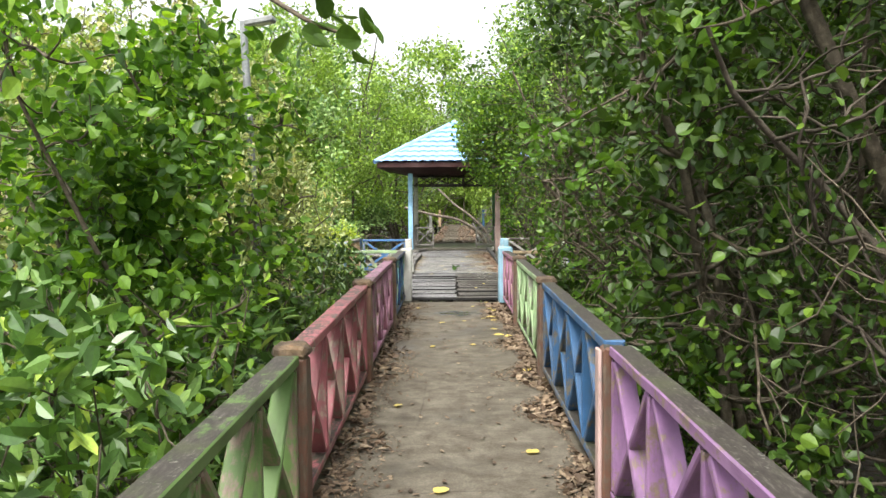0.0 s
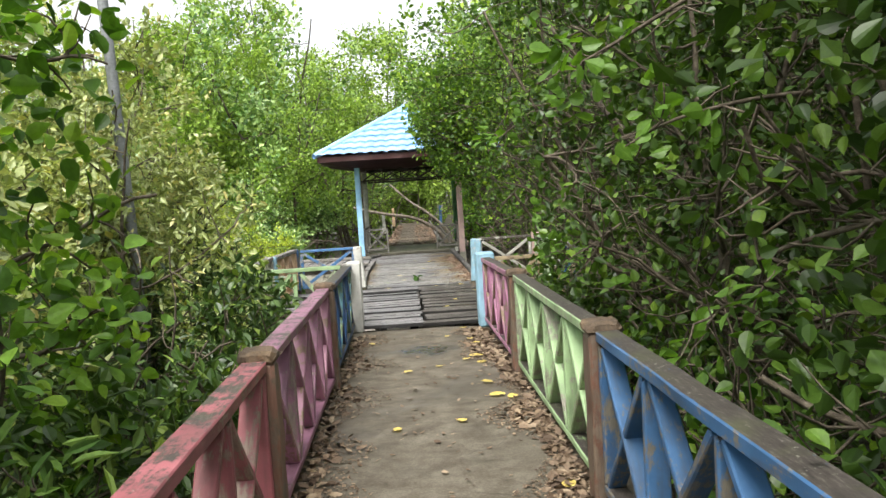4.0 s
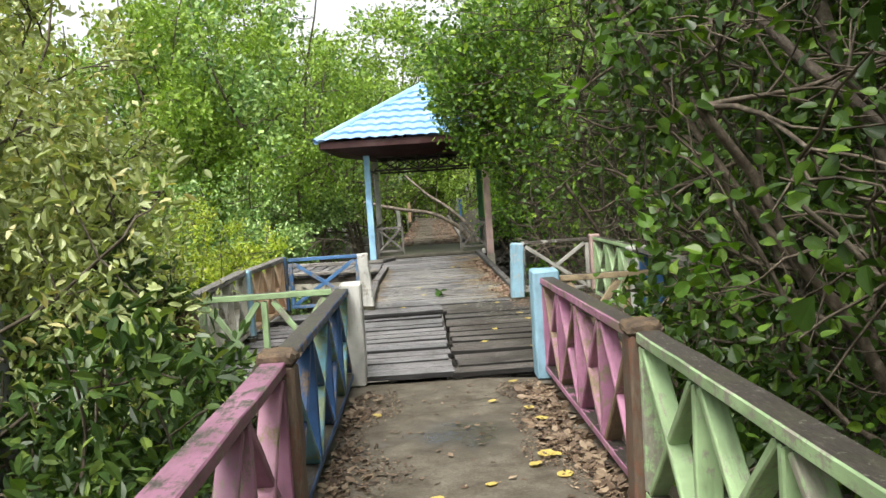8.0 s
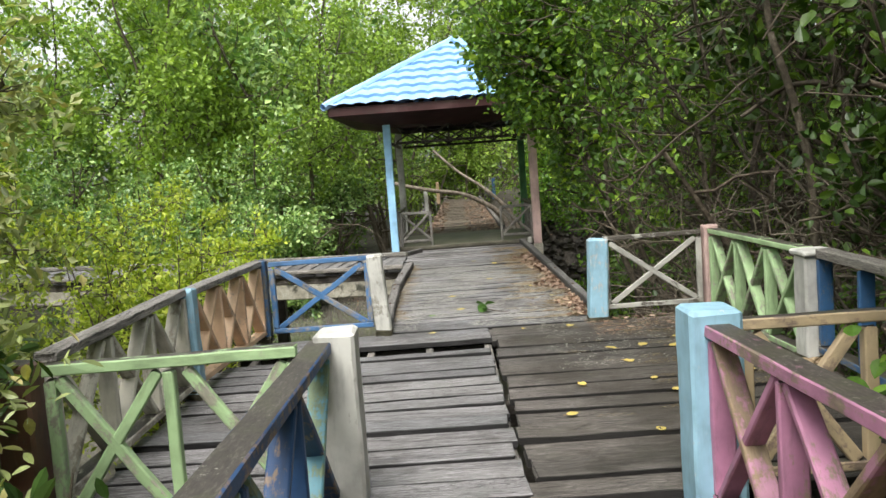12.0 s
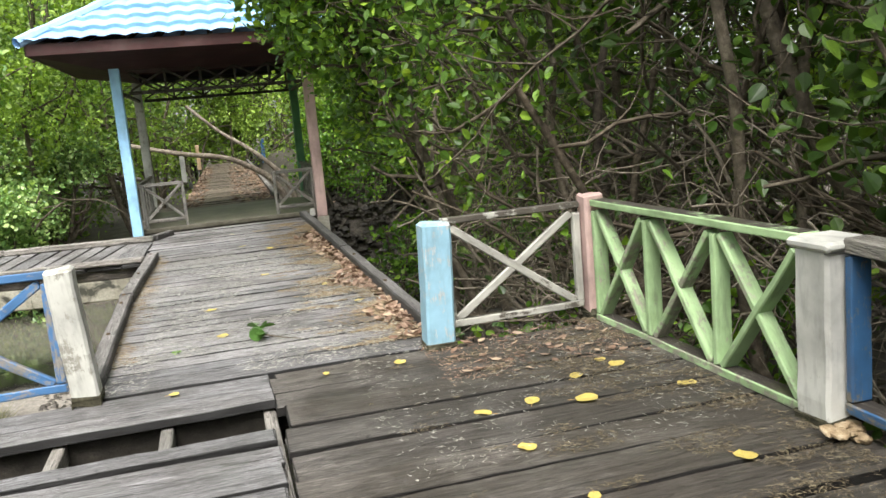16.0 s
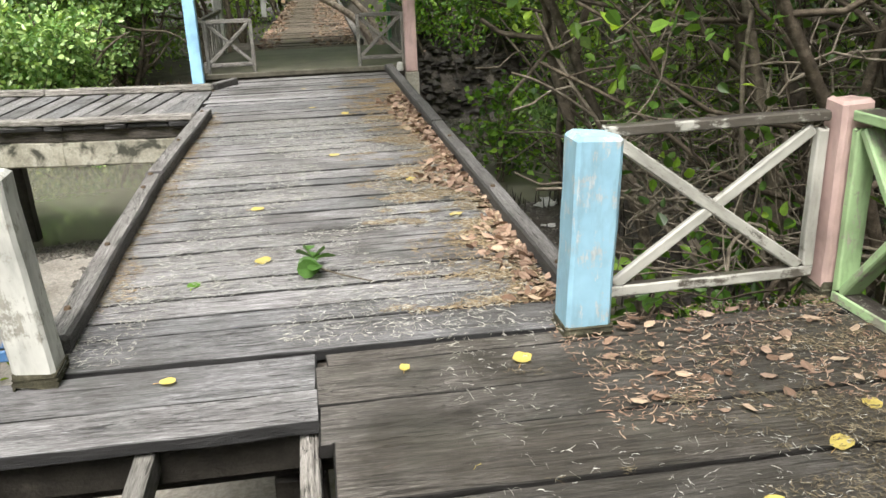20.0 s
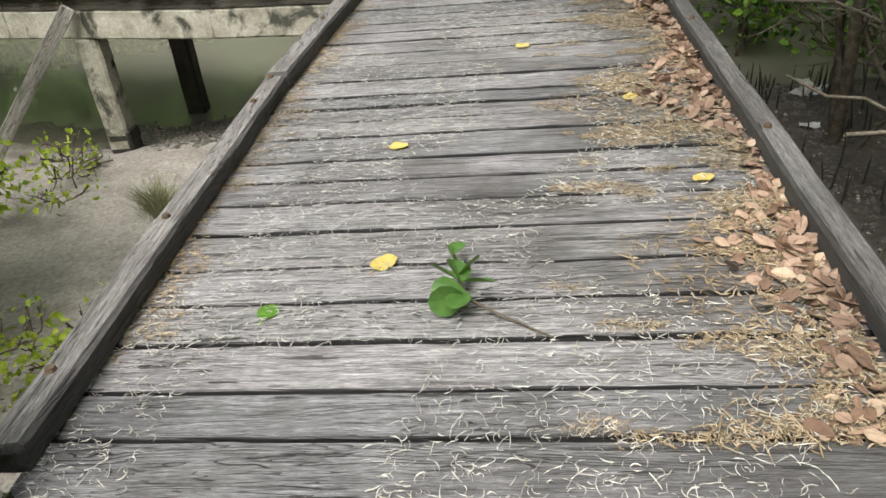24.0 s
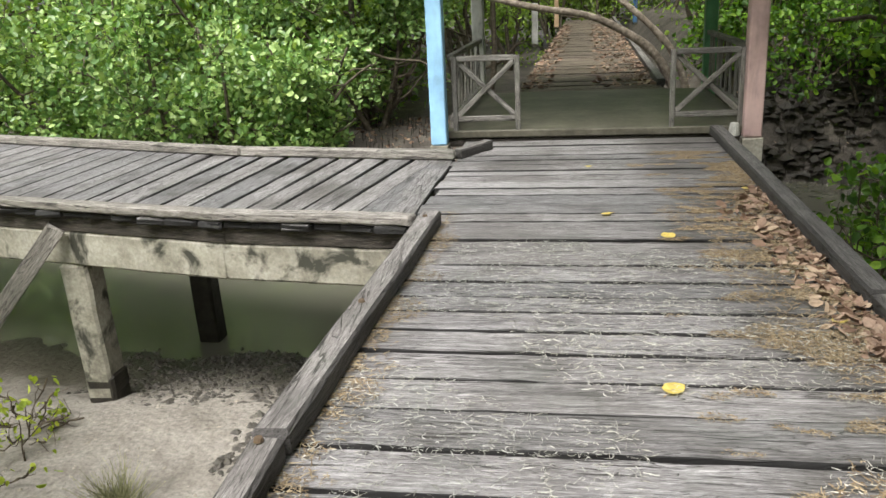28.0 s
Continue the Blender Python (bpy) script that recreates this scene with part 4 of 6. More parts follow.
rail((-2.06, 13.66), (-2.03, 15.48), -0.03, 0, (1, 0), P_CREAM, "faded cream wooden railing with crossed boards", top=0.05, top_mat=M_GREYWOOD, bays=3, height=0.78)
rail((-2.02, 15.64), (-1.93, 17.32), 0, 0, (1, 0), P_TAN, "tan wooden railing with crossed boards", top=0.05, top_mat=M_GREYWOOD, bays=3, height=0.76)
rail((-1.88, 17.36), (-0.96, 17.36), 0, 0, (0, -1), P_PALEBLUE, "faded blue wooden railing with one cross", top=0.045, bays=1, depth=0.05, board=0.05, height=0.74)
rail((1.18, 17.40), (2.08, 17.43), 0, 0, (0, -1), P_WORNWHITE, "flaking white wooden railing with one cross", top=0.04, bays=1, depth=0.045, board=0.048, height=0.75)
rail((2.16, 15.52), (2.12, 17.36), 0, 0, (-1, 0), P_GREEN, "light green wooden railing with crossed boards", bays=3, height=0.76, top=0.04, depth=0.095, low=0.02)
rail((2.18, 13.70), (2.17, 15.29), -0.03, 0, (-1, 0), P_BLUE, "blue wooden railing with a bare grey top rail", top=0.06, top_mat=M_GREYWOOD, braces=False, bays=3, height=0.77)

# ---- main boardwalk ----
WX0, WX1, WY0, WY1 = -0.98, 1.2, 17.37, 25.25
walkway = thing("boardwalk", (0.1, 21.3, 0), "grey weathered plank boardwalk scattered with dry leaves", "boardwalk", kind="structure")
y = WY0
while y < WY1 - 0.05:
    w = rngd.uniform(0.15, 0.245)
    if WY1 - y - w < 0.1:
        w = WY1 - y
    if y == WY0:
        w = 0.27
    short = -0.85 if y < 17.85 else (-0.93 if y < 22.3 else -0.98)
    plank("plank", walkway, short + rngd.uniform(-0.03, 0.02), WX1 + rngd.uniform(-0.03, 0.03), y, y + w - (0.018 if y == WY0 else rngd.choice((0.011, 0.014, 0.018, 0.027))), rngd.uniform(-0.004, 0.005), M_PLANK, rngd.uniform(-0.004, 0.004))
    y += w
for x in (-0.8, -0.05, 1.0):
    beam("joist", (x, WY0, -0.11), (x, WY1, -0.11), 0.12, 0.08, M_DARKWOOD, walkway, (0, 0, 1), rag=0.004, cuts=4)
for y in (19.2, 21.4, 23.6):
    beam("bearer", (-0.95, y, -0.25), (1.15, y, -0.25), 0.15, 0.15, M_BEAM, walkway, (0, 0, 1), rag=0.004, cuts=3)
    for x in (-0.7, 0.95):
        beam("stilt", (x, y, mud_height(x, y) - 0.4), (x, y, -0.32), 0.16, 0.16, M_WETPILE, walkway, (0, 1, 0), rag=0.006, cuts=3)
beam("bearer", (-0.95, 17.4, -0.13), (1.15, 17.4, -0.13), 0.14, 0.16, M_DARKWOOD, walkway, (0, 0, 1), rag=0.004, cuts=3)
beam("kerb", (-0.86, 17.52, 0.045), (-0.92, 20.05, 0.045), 0.085, 0.1, M_KERB, walkway, (0, 0, 1), rag=0.006, bevel=0.012, cuts=8)
beam("kerb", (-0.92, 20.06, 0.05), (-0.86, 22.52, 0.05), 0.09, 0.115, M_KERB, walkway, (0, 0, 1), rag=0.006, bevel=0.012, cuts=8)
beam("kerb", (1.145, 17.55, 0.04), (1.14, 21.3, 0.04), 0.08, 0.1, M_KERB, walkway, (0, 0, 1), rag=0.007, bevel=0.012, cuts=9)
k2 = [ob for ob in walkway.children if ob.name.startswith("kerb")]
for kerb_ob, spots in ((k2[0], (-1.0, -0.2, 0.9)), (k2[1], (-1.28, -0.2, 1.1)), (k2[2], (-1.6, -0.3, 1.2))):
    for v in spots:
        bm = bmesh.new()
        bmesh.ops.create_cone(bm, cap_ends=True, segments=8, radius1=0.016, radius2=0.012, depth=0.012)
        part("bolt", bm, P_RUST, kerb_ob, "rusty bolt head", world_of(kerb_ob) @ Matrix.Translation((v, 0.01, 0.048)))
beam("kerb", (1.14, 21.31, 0.04), (1.13, 25.35, 0.045), 0.08, 0.11, M_KERB, walkway, (0, 0, 1), rag=0.006, bevel=0.012, cuts=9)

# ---- side boardwalk to the left ----
side_walk = thing("side_boardwalk", (-4, 24.3, 0), "side boardwalk of grey planks on a stained concrete beam", "boardwalk", kind="structure")
NEAR = [(-0.97, 22.56), (-2.2, 22.68), (-4.2, 23.12), (-9.8, 25.1)]
FAR = [(-0.99, 24.46), (-2.9, 24.78), (-5.6, 25.6), (-10.2, 27.2)]


def on_line(line, x):
    for (ax, ay), (bx, by) in zip(line, line[1:]):
        if bx <= x <= ax:
            return ay + (by - ay) * (ax - x) / (ax - bx)
    return line[-1][1]


x = -1.01
while x > -9.7:
    w = rngd.uniform(0.17, 0.25)
    x2 = x - w
    xm = (x + x2) / 2
    a, b = (xm, on_line(NEAR, xm) - rngd.uniform(0.0, 0.05), -0.03), ((xf := min(-1.0 - w / 2, xm + max(0.02, 0.3 - 0.13 * max(0.0, -1.4 - xm)))), on_line(FAR, xf) + 0.04, -0.03)
    beam("plank", a, b, 0.045, w - rngd.choice((0.005, 0.008, 0.013)), M_PLANK, side_walk, (0, 0, 1), rag=0.006, bevel=0.008, key=rngd.randrange(10 ** 6), cuts=6)
    x = x2
for (a, b) in zip(NEAR, NEAR[1:]):
    b = (b[0] - 0.03, b[1] + 0.008)
    beam("kerb", (*a, 0.03), (*b, 0.03), 0.06, 0.1, M_GREYWOOD, side_walk, (0, 0, 1), rag=0.008, bevel=0.012, cuts=14)
    beam("edge_board", (a[0], a[1] + 0.06, -0.11), (b[0], b[1] + 0.06, -0.11), 0.11, 0.06, M_DARKWOOD, side_walk, (0, 0, 1), rag=0.006, cuts=9)
    beam("concrete_beam", (a[0], a[1] + 0.13, -0.29), (b[0], b[1] + 0.13, -0.29), 0.24, 0.2, M_BEAM, side_walk, (0, 0, 1), rag=0.006, bevel=0.015, cuts=9)
for (a, b) in zip(FAR, FAR[1:]):
    beam("kerb", (*a, 0.035), (*b, 0.035), 0.075, 0.1, M_GREYWOOD, side_walk, (0, 0, 1), rag=0.008, bevel=0.012, cuts=14)
    beam("concrete_beam", (a[0], a[1] - 0.13, -0.29), (b[0], b[1] - 0.13, -0.29), 0.24, 0.2, M_WETPILE, side_walk, (0, 0, 1), rag=0.006, bevel=0.015, cuts=9)
beam("kerb", (-0.98, 24.46, 0.035), (-0.77, 24.9, 0.035), 0.08, 0.1, M_KERB, side_walk, (0, 0, 1), rag=0.006, bevel=0.012, cuts=3)
for x in (-3.48, -6.9):
    y = on_line(NEAR, x) + 0.13
    beam("concrete_stilt", (x + 0.06, y, mud_height(x, y) - 0.4), (x, y, -0.40), 0.21, 0.21, M_BEAM, side_walk, (0, 1, 0), rag=0.01, bevel=0.02, cuts=7)
    zf = mud_height(x, y)
    beam("tide_collar", (x + 0.057, y, zf - 0.2), (x + 0.044, y, zf + 0.24), 0.221, 0.221, M_WETPILE, side_walk, (0, 1, 0), "black algae-coated foot of the concrete stilt", rag=0.012, bevel=0.02, cuts=9)
    y = on_line(FAR, x) - 0.3
    beam("stilt", (x + 0.15, y, mud_height(x, y) - 0.5), (x + 0.1, y, -0.40), 0.2, 0.2, M_WETPILE, side_walk, (0, 1, 0), rag=0.01, bevel=0.02, cuts=5)
brace = thing("loose_brace", (-4.2, 22.4, -1.45), "grey timber prop leaning against the side boardwalk", "timber")
beam("timber", (-3.5, 22.93, -0.12), (-4.5, 22.5, -1.45), 0.12, 0.07, M_GREYWOOD, brace, (0, 0, 1), rag=0.006, cuts=5)

# ---- pavilion ----
GX, GY = 0.12, 26.75
pavilion = thing("pavilion", (GX, GY, 0.05), "open wooden pavilion with a blue tiled roof over the boardwalk", "pavilion")
slab = beam("floor_slab", (-1.25, 26.81, 0.03), (1.45, 26.81, 0.03), 0.07, 2.78, M_SLAB, pavilion, (0, 0, 1), "smooth damp grey-green floor slab", rag=0.004, bevel=0.01, cuts=12)
beam("floor_edge", (-1.22, 25.47, -0.045), (1.42, 25.47, -0.045), 0.07, 0.05, M_DARKWOOD, pavilion, (0, 0, 1), rag=0.005, cuts=8)
for y in (25.7, 28.0):
    beam("floor_joist", (-1.2, y, -0.06), (1.4, y, -0.06), 0.12, 0.1, M_DARKWOOD, pavilion, (0, 0, 1))
for (x, y, m_, lbl, s) in ((-1.25, 25.3, P_SKYBLUE, "sky blue post", 0.14), (1.43, 25.4, P_PALEPINK, "pale pink post", 0.15), (-1.2, 28.15, P_WHITE, "worn white post", 0.14), (1.47, 28.15, P_POSTGREEN, "green post", 0.14)):
    gpost = beam("post", (x, y, -0.03), (x, y, 2.6), s, s, m_, pavilion, (0, 1, 0), lbl, rag=0.004, bevel=0.01, cuts=8)
    beam("stilt", (x, y, mud_height(x, y) - 0.3), (x, y, -0.031), s + 0.02, s + 0.02, M_BEAM, gpost, (0, 1, 0), rag=0.005, cuts=4)
for z in (2.02, 2.36):
    beam("lattice_rail", (-1.1, 25.34, z), (1.38, 25.5, z), 0.05, 0.05, M_DARKWOOD, pavilion)
    beam("lattice_rail", (-1.1, 28.15, z), (1.4, 28.15, z), 0.05, 0.05, M_DARKWOOD, pavilion)
    for x in (-1.18, 1.45):
        beam("lattice_rail", (x, 25.45, z), (x, 28.05, z), 0.05, 0.05, M_DARKWOOD, pavilion)
for yl in (25.4, 28.15):
    for i in range(5):
        xa, xb = -1.08 + i * 0.49, -1.08 + (i + 1) * 0.49
        beam("lattice_strip", (xa, yl, 2.05), (xb, yl, 2.33), 0.03, 0.03, M_DARKWOOD, pavilion)
        beam("lattice_strip", (xa, yl + 0.035, 2.33), (xb, yl + 0.035, 2.05), 0.03, 0.03, M_DARKWOOD, pavilion)
        beam("lattice_strip", (xb, yl + 0.017, 2.05), (xb, yl + 0.017, 2.33), 0.035, 0.03, M_DARKWOOD, pavilion, (1, 0, 0))


def roof_material():
    m, n, l = mat("blue_metal_tiles")
    geo = n.new("ShaderNodeNewGeometry")
    a = noise_of(n, l, geo.outputs["Position"], 3.5, 6, 0.65)
    base = ramp(n, l, a, [(0.3, (0.21, 0.39, 0.68)), (0.5, (0.31, 0.52, 0.82)), (0.75, (0.45, 0.65, 0.90))])
    s = noise_of(n, l, geo.outputs["Position"], 14, 5, 0.7)
    base = mix(n, l, math_of(n, l, "MULTIPLY", mask(n, l, s, 0.56, 0.74), 0.5), base, (0.12, 0.16, 0.2))
    finish(n, l, base, 0.42, s, 0.15, 0.004, 0.5)
    return m


M_ROOF = roof_material()
HALF, EAVE_Z, APEX_Z = 2.36, 2.66, 4.0


def roof_face():
    rows, cols, sub = 8, 96, 3
    V, F = [], []
    slope = math.hypot(HALF, APEX_Z - EAVE_Z)
    nrm = Vector((0, -(APEX_Z - EAVE_Z), HALF)).normalized()
    for r in range(rows):
        for s in range(sub + 1):
            v = (r + s / sub) / rows * 0.985
            lift = 0.055 * (1 - s / sub)
            half = HALF * (1 - v)
            for c in range(cols + 1):
                u = -HALF + 2 * HALF * c / cols
                wave = 0.032 * abs(math.sin(u * math.pi / 0.27)) if abs(u) < half else 0
                u = max(-half, min(half, u))
                p = Vector((u, -HALF + HALF * v, EAVE_Z + (APEX_Z - EAVE_Z) * v)) + nrm * (lift + wave)
                V.append(p)
    rowlen = cols + 1
    total = rows * (sub + 1)
    for j in range(total - 1):
        for c in range(cols):
            a = j * rowlen + c
            F.append((a, a + 1, a + 1 + rowlen, a + rowlen))
    me = bpy.data.meshes.new("roof_sheet")
    me.from_pydata(V, [], F)
    me.materials.append(M_ROOF)
    return me


rf = roof_face()
roof = part("roof", rf, M_ROOF, pavilion, "blue pressed-metal tile roof", Matrix.Translation((GX, GY, 0)))
for q in (1, 2, 3):
    part("roof_sheet", rf, M_ROOF, roof, "blue pressed-metal tile roof", Matrix.Translation((GX, GY, 0)) @ pose(0, 0, 0, 0, 0, 90 * q))
for q in range(4):
    rot = pose(0, 0, 0, 0, 0, 90 * q)
    base_m = Matrix.Translation((GX, GY, 0)) @ rot
    hip = np.linspace((-HALF - 0.02, -HALF - 0.02, EAVE_Z + 0.03), (0, 0, APEX_Z + 0.05), 14)
    V, F = tubes([(hip, [0.07 + 0.008 * (i % 2) for i in range(14)])], 8)
    part("hip_cap", tri_mesh("hip_cap", V, F, M_ROOF, False), M_ROOF, roof, "", base_m)
    e = HALF - 0.06
    a, b = base_m @ Vector((-e, -e, EAVE_Z - 0.06)), base_m @ Vector((e, -e, EAVE_Z - 0.06))
    beam("fascia", a, b, 0.15, 0.03, P_MAROON, pavilion, (0, 0, 1), "dark maroon fascia board")
    sb = bmesh.new()
    w = [sb.verts.new(v) for v in ((-e + 0.03, -e + 0.03, EAVE_Z - 0.13), (e - 0.03, -e + 0.03, EAVE_Z - 0.13), (1.2, -1.2, EAVE_Z - 0.36), (-1.2, -1.2, EAVE_Z - 0.36))]
    sb.faces.new(w)
    bmesh.ops.solidify(sb, geom=sb.faces[:], thickness=0.02)
    part("soffit", sb, P_MAROON, pavilion, "dark maroon sloping soffit", base_m)
    for i in range(7):
        t_ = (i - 3) / 3.2
        p0, p1 = base_m @ Vector((t_ * e, -e + 0.04, EAVE_Z - 0.03)), base_m @ Vector((t_ * 0.25, -0.3, APEX_Z - 0.3))
        beam("rafter", p0, p1, 0.07, 0.04, M_DARKWOOD, pavilion, (0, 0, 1))


def wing(x0, x1, y, label):
    ob = thing("pavilion_railing", ((x0 + x1) / 2, y, 0.055), label, "railing", "pavilion railings")
    for x in (x0 + 0.02, x1 - 0.02):
        beam("upright", (x, y, 0.056), (x, y, 0.72), 0.045, 0.045, M_GREYWOOD, ob, (1, 0, 0), rag=0.003)
    for z in (0.17, 0.70):
        beam("rail", (x0 + 0.045, y, z), (x1 - 0.045, y, z), 0.05, 0.045, M_GREYWOOD, ob, rag=0.003)
    beam("brace", (x0 + 0.05, y - 0.012, 0.2), (x1 - 0.05, y - 0.012, 0.67), 0.045, 0.022, M_GREYWOOD, ob, rag=0.003)
    beam("brace", (x0 + 0.05, y + 0.012, 0.67), (x1 - 0.05, y + 0.012, 0.2), 0.045, 0.022, M_GREYWOOD, ob, rag=0.003)


wing(-1.14, -0.54, 25.45, "bare grey wooden railing panel with one cross")
wing(0.75, 1.36, 25.45, "bare grey wooden railing panel with one cross")
for x in (-1.18, 1.45):
    ob = thing("pavilion_railing", (x, 26.8, 0.055), "bare grey side railing with upright slats", "railing", "pavilion railings")
    for z in (0.15, 0.70):
        beam("rail", (x, 25.64, z), (x, 28.07, z), 0.05, 0.06, M_GREYWOOD, ob, rag=0.003)
    for i in range(9):
        y = 25.85 + i * 0.26
        beam("slat", (x, y, 0.176), (x, y + (0.12 if i % 2 else -0.02), 0.674), 0.05, 0.025, M_GREYWOOD, ob, (0, 1, 0), rag=0.003)
    for yy in (25.66, 28.05):
        beam("foot", (x, yy, 0.056), (x, yy, 0.124), 0.05, 0.05, M_GREYWOOD, ob, (0, 1, 0))

# ---- far boardwalk behind the pavilion ----
far_walk = thing("far_boardwalk", (0.4, 37, 0), "far boardwalk covered with brown fallen leaves", "boardwalk", kind="structure")


def far_x(y):
    return 0.13 + 0.0155 * (y - 28.5)


y = 28.24
while y < 50:
    w = rngd.uniform(0.2, 0.28)
    c = far_x(y)
    plank("plank", far_walk, c - 0.87 + rngd.uniform(-0.03, 0.03), c + 0.87 + rngd.uniform(-0.03, 0.03), y, y + w - 0.012, 0.05 + rngd.uniform(-0.006, 0.006), M_PLANK_BROWN, 0)
    y += w
for s in (-0.85, 0.85):
    if s > 0:
        beam("kerb", (far_x(28.6) + s, 28.6, 0.09), (far_x(50) + s, 50, 0.09), 0.09, 0.1, M_KERB, far_walk, (0, 0, 1), rag=0.006, cuts=12)
    beam("joist", (far_x(28.4) + s * 0.8, 28.4, -0.08), (far_x(50) + s * 0.8, 50, -0.08), 0.15, 0.1, M_DARKWOOD, far_walk, (0, 0, 1))
for y in (30, 33, 36, 39, 42, 45, 48):
    for s in (-0.8, 0.8):
        x = far_x(y) + s
        beam("stilt", (x, y, mud_height(x, y) - 0.3), (x, y, -0.14), 0.16, 0.16, M_WETPILE, far_walk, (0, 1, 0))
square_post("rail_post", -0.92, 36.5, 0.05, 0.95, 0.13, P_WHITE, "worn white post beside the far boardwalk", "far posts")
square_post("rail_post", -0.62, 44.0, 0.05, 1.0, 0.13, P_TAN, "orange-brown post beside the far boardwalk", "far posts")
square_post("rail_post", 1.75, 45.0, 0.05, 1.0, 0.13, P_BLUE, "blue post beside the far boardwalk", "far posts")

# ---- fallen trunks, lamp pole ----


def smooth_line(points, n=26):
    """A soft curve through the given places."""
    p = np.array(points, float)
    t = np.linspace(0, len(p) - 1, n)
    out = []
    for v in t:
        i = min(len(p) - 2, int(v))
        f = v - i
        p0, p1, p2, p3 = p[max(0, i - 1)], p[i], p[i + 1], p[min(len(p) - 1, i + 2)]
        out.append(0.5 * (2 * p1 + (p2 - p0) * f + (2 * p0 - 5 * p1 + 4 * p2 - p3) * f * f + (3 * p1 - p0 - 3 * p2 + p3) * f ** 3))
    return np.array(out)


def log(points, r0, r1, label, seed):
    rng = np.random.default_rng(seed)
    pts = smooth_line(points)
    rad = np.linspace(r0, r1, len(pts)) * rng.uniform(0.85, 1.15, len(pts))
    V, F = tubes([(pts, rad)], 10)
    base = Vector(pts[-1])
    ob = part("fallen_tree", tri_mesh("fallen_tree", V - np.array(base), F, M_BARK_PALE, True), M_BARK_PALE, m=Matrix.Translation(base))
    tagged(ob, label, "fallen tree", "fallen trees")


log([(-1.75, 30.95, 1.28), (-1.3, 30.85, 1.15), (-0.6, 30.72, 0.98), (0.15, 30.7, 0.84), (0.7, 30.6, 0.57), (1.05, 30.5, 0.3), (1.28, 30.4, -0.1), (1.42, 30.3, -0.8), (1.5, 30.2, -1.75)], 0.045, 0.072, "pale fallen trunk lying across the far boardwalk", 3)
log([(-0.5, 31.15, 1.98), (0.1, 30.95, 1.4), (0.62, 30.8, 1.02), (1.08, 30.65, 0.6), (1.36, 30.5, 0.22), (1.54, 30.4, -0.4), (1.66, 30.3, -1.7)], 0.03, 0.062, "dark fallen trunk leaning across the far boardwalk", 4)

pole = thing("lamp_pole", (-2.8, 11.75, mud_height(-2.8, 11.75)), "grey galvanised lamp pole leaning among the mangroves", "pole")
M_STEEL = rough_solid("galvanised_steel", [(0.3, (0.22, 0.24, 0.25)), (0.6, (0.33, 0.35, 0.37)), (0.8, (0.42, 0.44, 0.46))], 5, 0.15, 0.003, 0.5)
V, F = tubes([(np.array([(-2.77, 11.75, mud_height(-2.8, 11.75) - 0.2), (-2.81, 11.75, 1.2), (-2.88, 11.75, 3.2), (-2.92, 11.75, 4.1)]), [0.065, 0.06, 0.055, 0.052])], 12)
part("shaft", tri_mesh("shaft", V, F, M_STEEL, True), M_STEEL, pole)
M_LAMP = rough_solid("grey_lamp_shell", [(0.3, (0.2, 0.21, 0.21)), (0.6, (0.34, 0.35, 0.35))], 8, 0.15, 0.003, 0.5)
M_LENS = rough_solid("dull_lamp_lens", [(0.3, (0.42, 0.42, 0.38)), (0.6, (0.55, 0.55, 0.5))], 8, 0.1, 0.002, 0.3)
head = beam("lamp_head", (-2.88, 11.73, 4.06), (-2.46, 11.69, 4.12), 0.09, 0.2, M_LAMP, pole, (0, 0, 1), "grey flat lamp head", bevel=0.02, cuts=3)
beam("lens", (-2.76, 11.72, 4.03), (-2.5, 11.69, 4.068), 0.012, 0.15, M_LENS, head, (0, 0, 1), "dull glass lens", bevel=0.004)
beam("bracket", (-2.95, 11.74, 4.0), (-2.84, 11.73, 4.055), 0.05, 0.07, M_STEEL, pole, (0, 0, 1), bevel=0.008)

# ---- trees and shrubs ----


def at(x, y):
    return (x, y, mud_height(x, y))


# near, left of the path
for i, (x, y, h, sp, n, bk) in enumerate([(-2.2, 5.3, 4.9, 1.35, 3200, M_BARK), (-2.5, 6.7, 5.0, 1.3, 3200, M_BARK), (-3.5, 5.6, 5.2, 1.3, 700, M_BARK_PALE)]):
    tree("mangrove_tree", at(x, y), "tall mangrove with large round green leaves by the railing", 10 + i, h, sp, 2, 10, 8, int(n * 1.15), 0.102, ROUND_LEAF, L_NEAR, bk, clump=0.15, low=0.3, radius=0.035, group="round-leaved mangroves")
for i, (x, y) in enumerate([(-1.35, 2.2), (-1.65, 3.0), (-1.3, 3.8), (-1.8, 1.5), (-1.4, 4.9), (-2.1, 3.6), (-1.5, 5.9), (-2.3, 2.4), (-1.9, 4.5), (-1.3, 1.2), (-2.6, 3.2), (-2.8, 4.4), (-3.1, 3.5)]):
    tree("mangrove_sapling", at(x, y), "low sapling with long glossy leaves beside the railing", 30 + i, 2.1 + 0.15 * (i % 5) + (0.4 if x < -1.85 else 0), 0.6, 4, 5, 5, 800, 0.15, LONG_LEAF if i % 3 == 0 else OVAL_LEAF, L_LONG, M_BARK, clump=0.07, radius=0.014, tip_bias=0.6, group="long-leaved saplings")
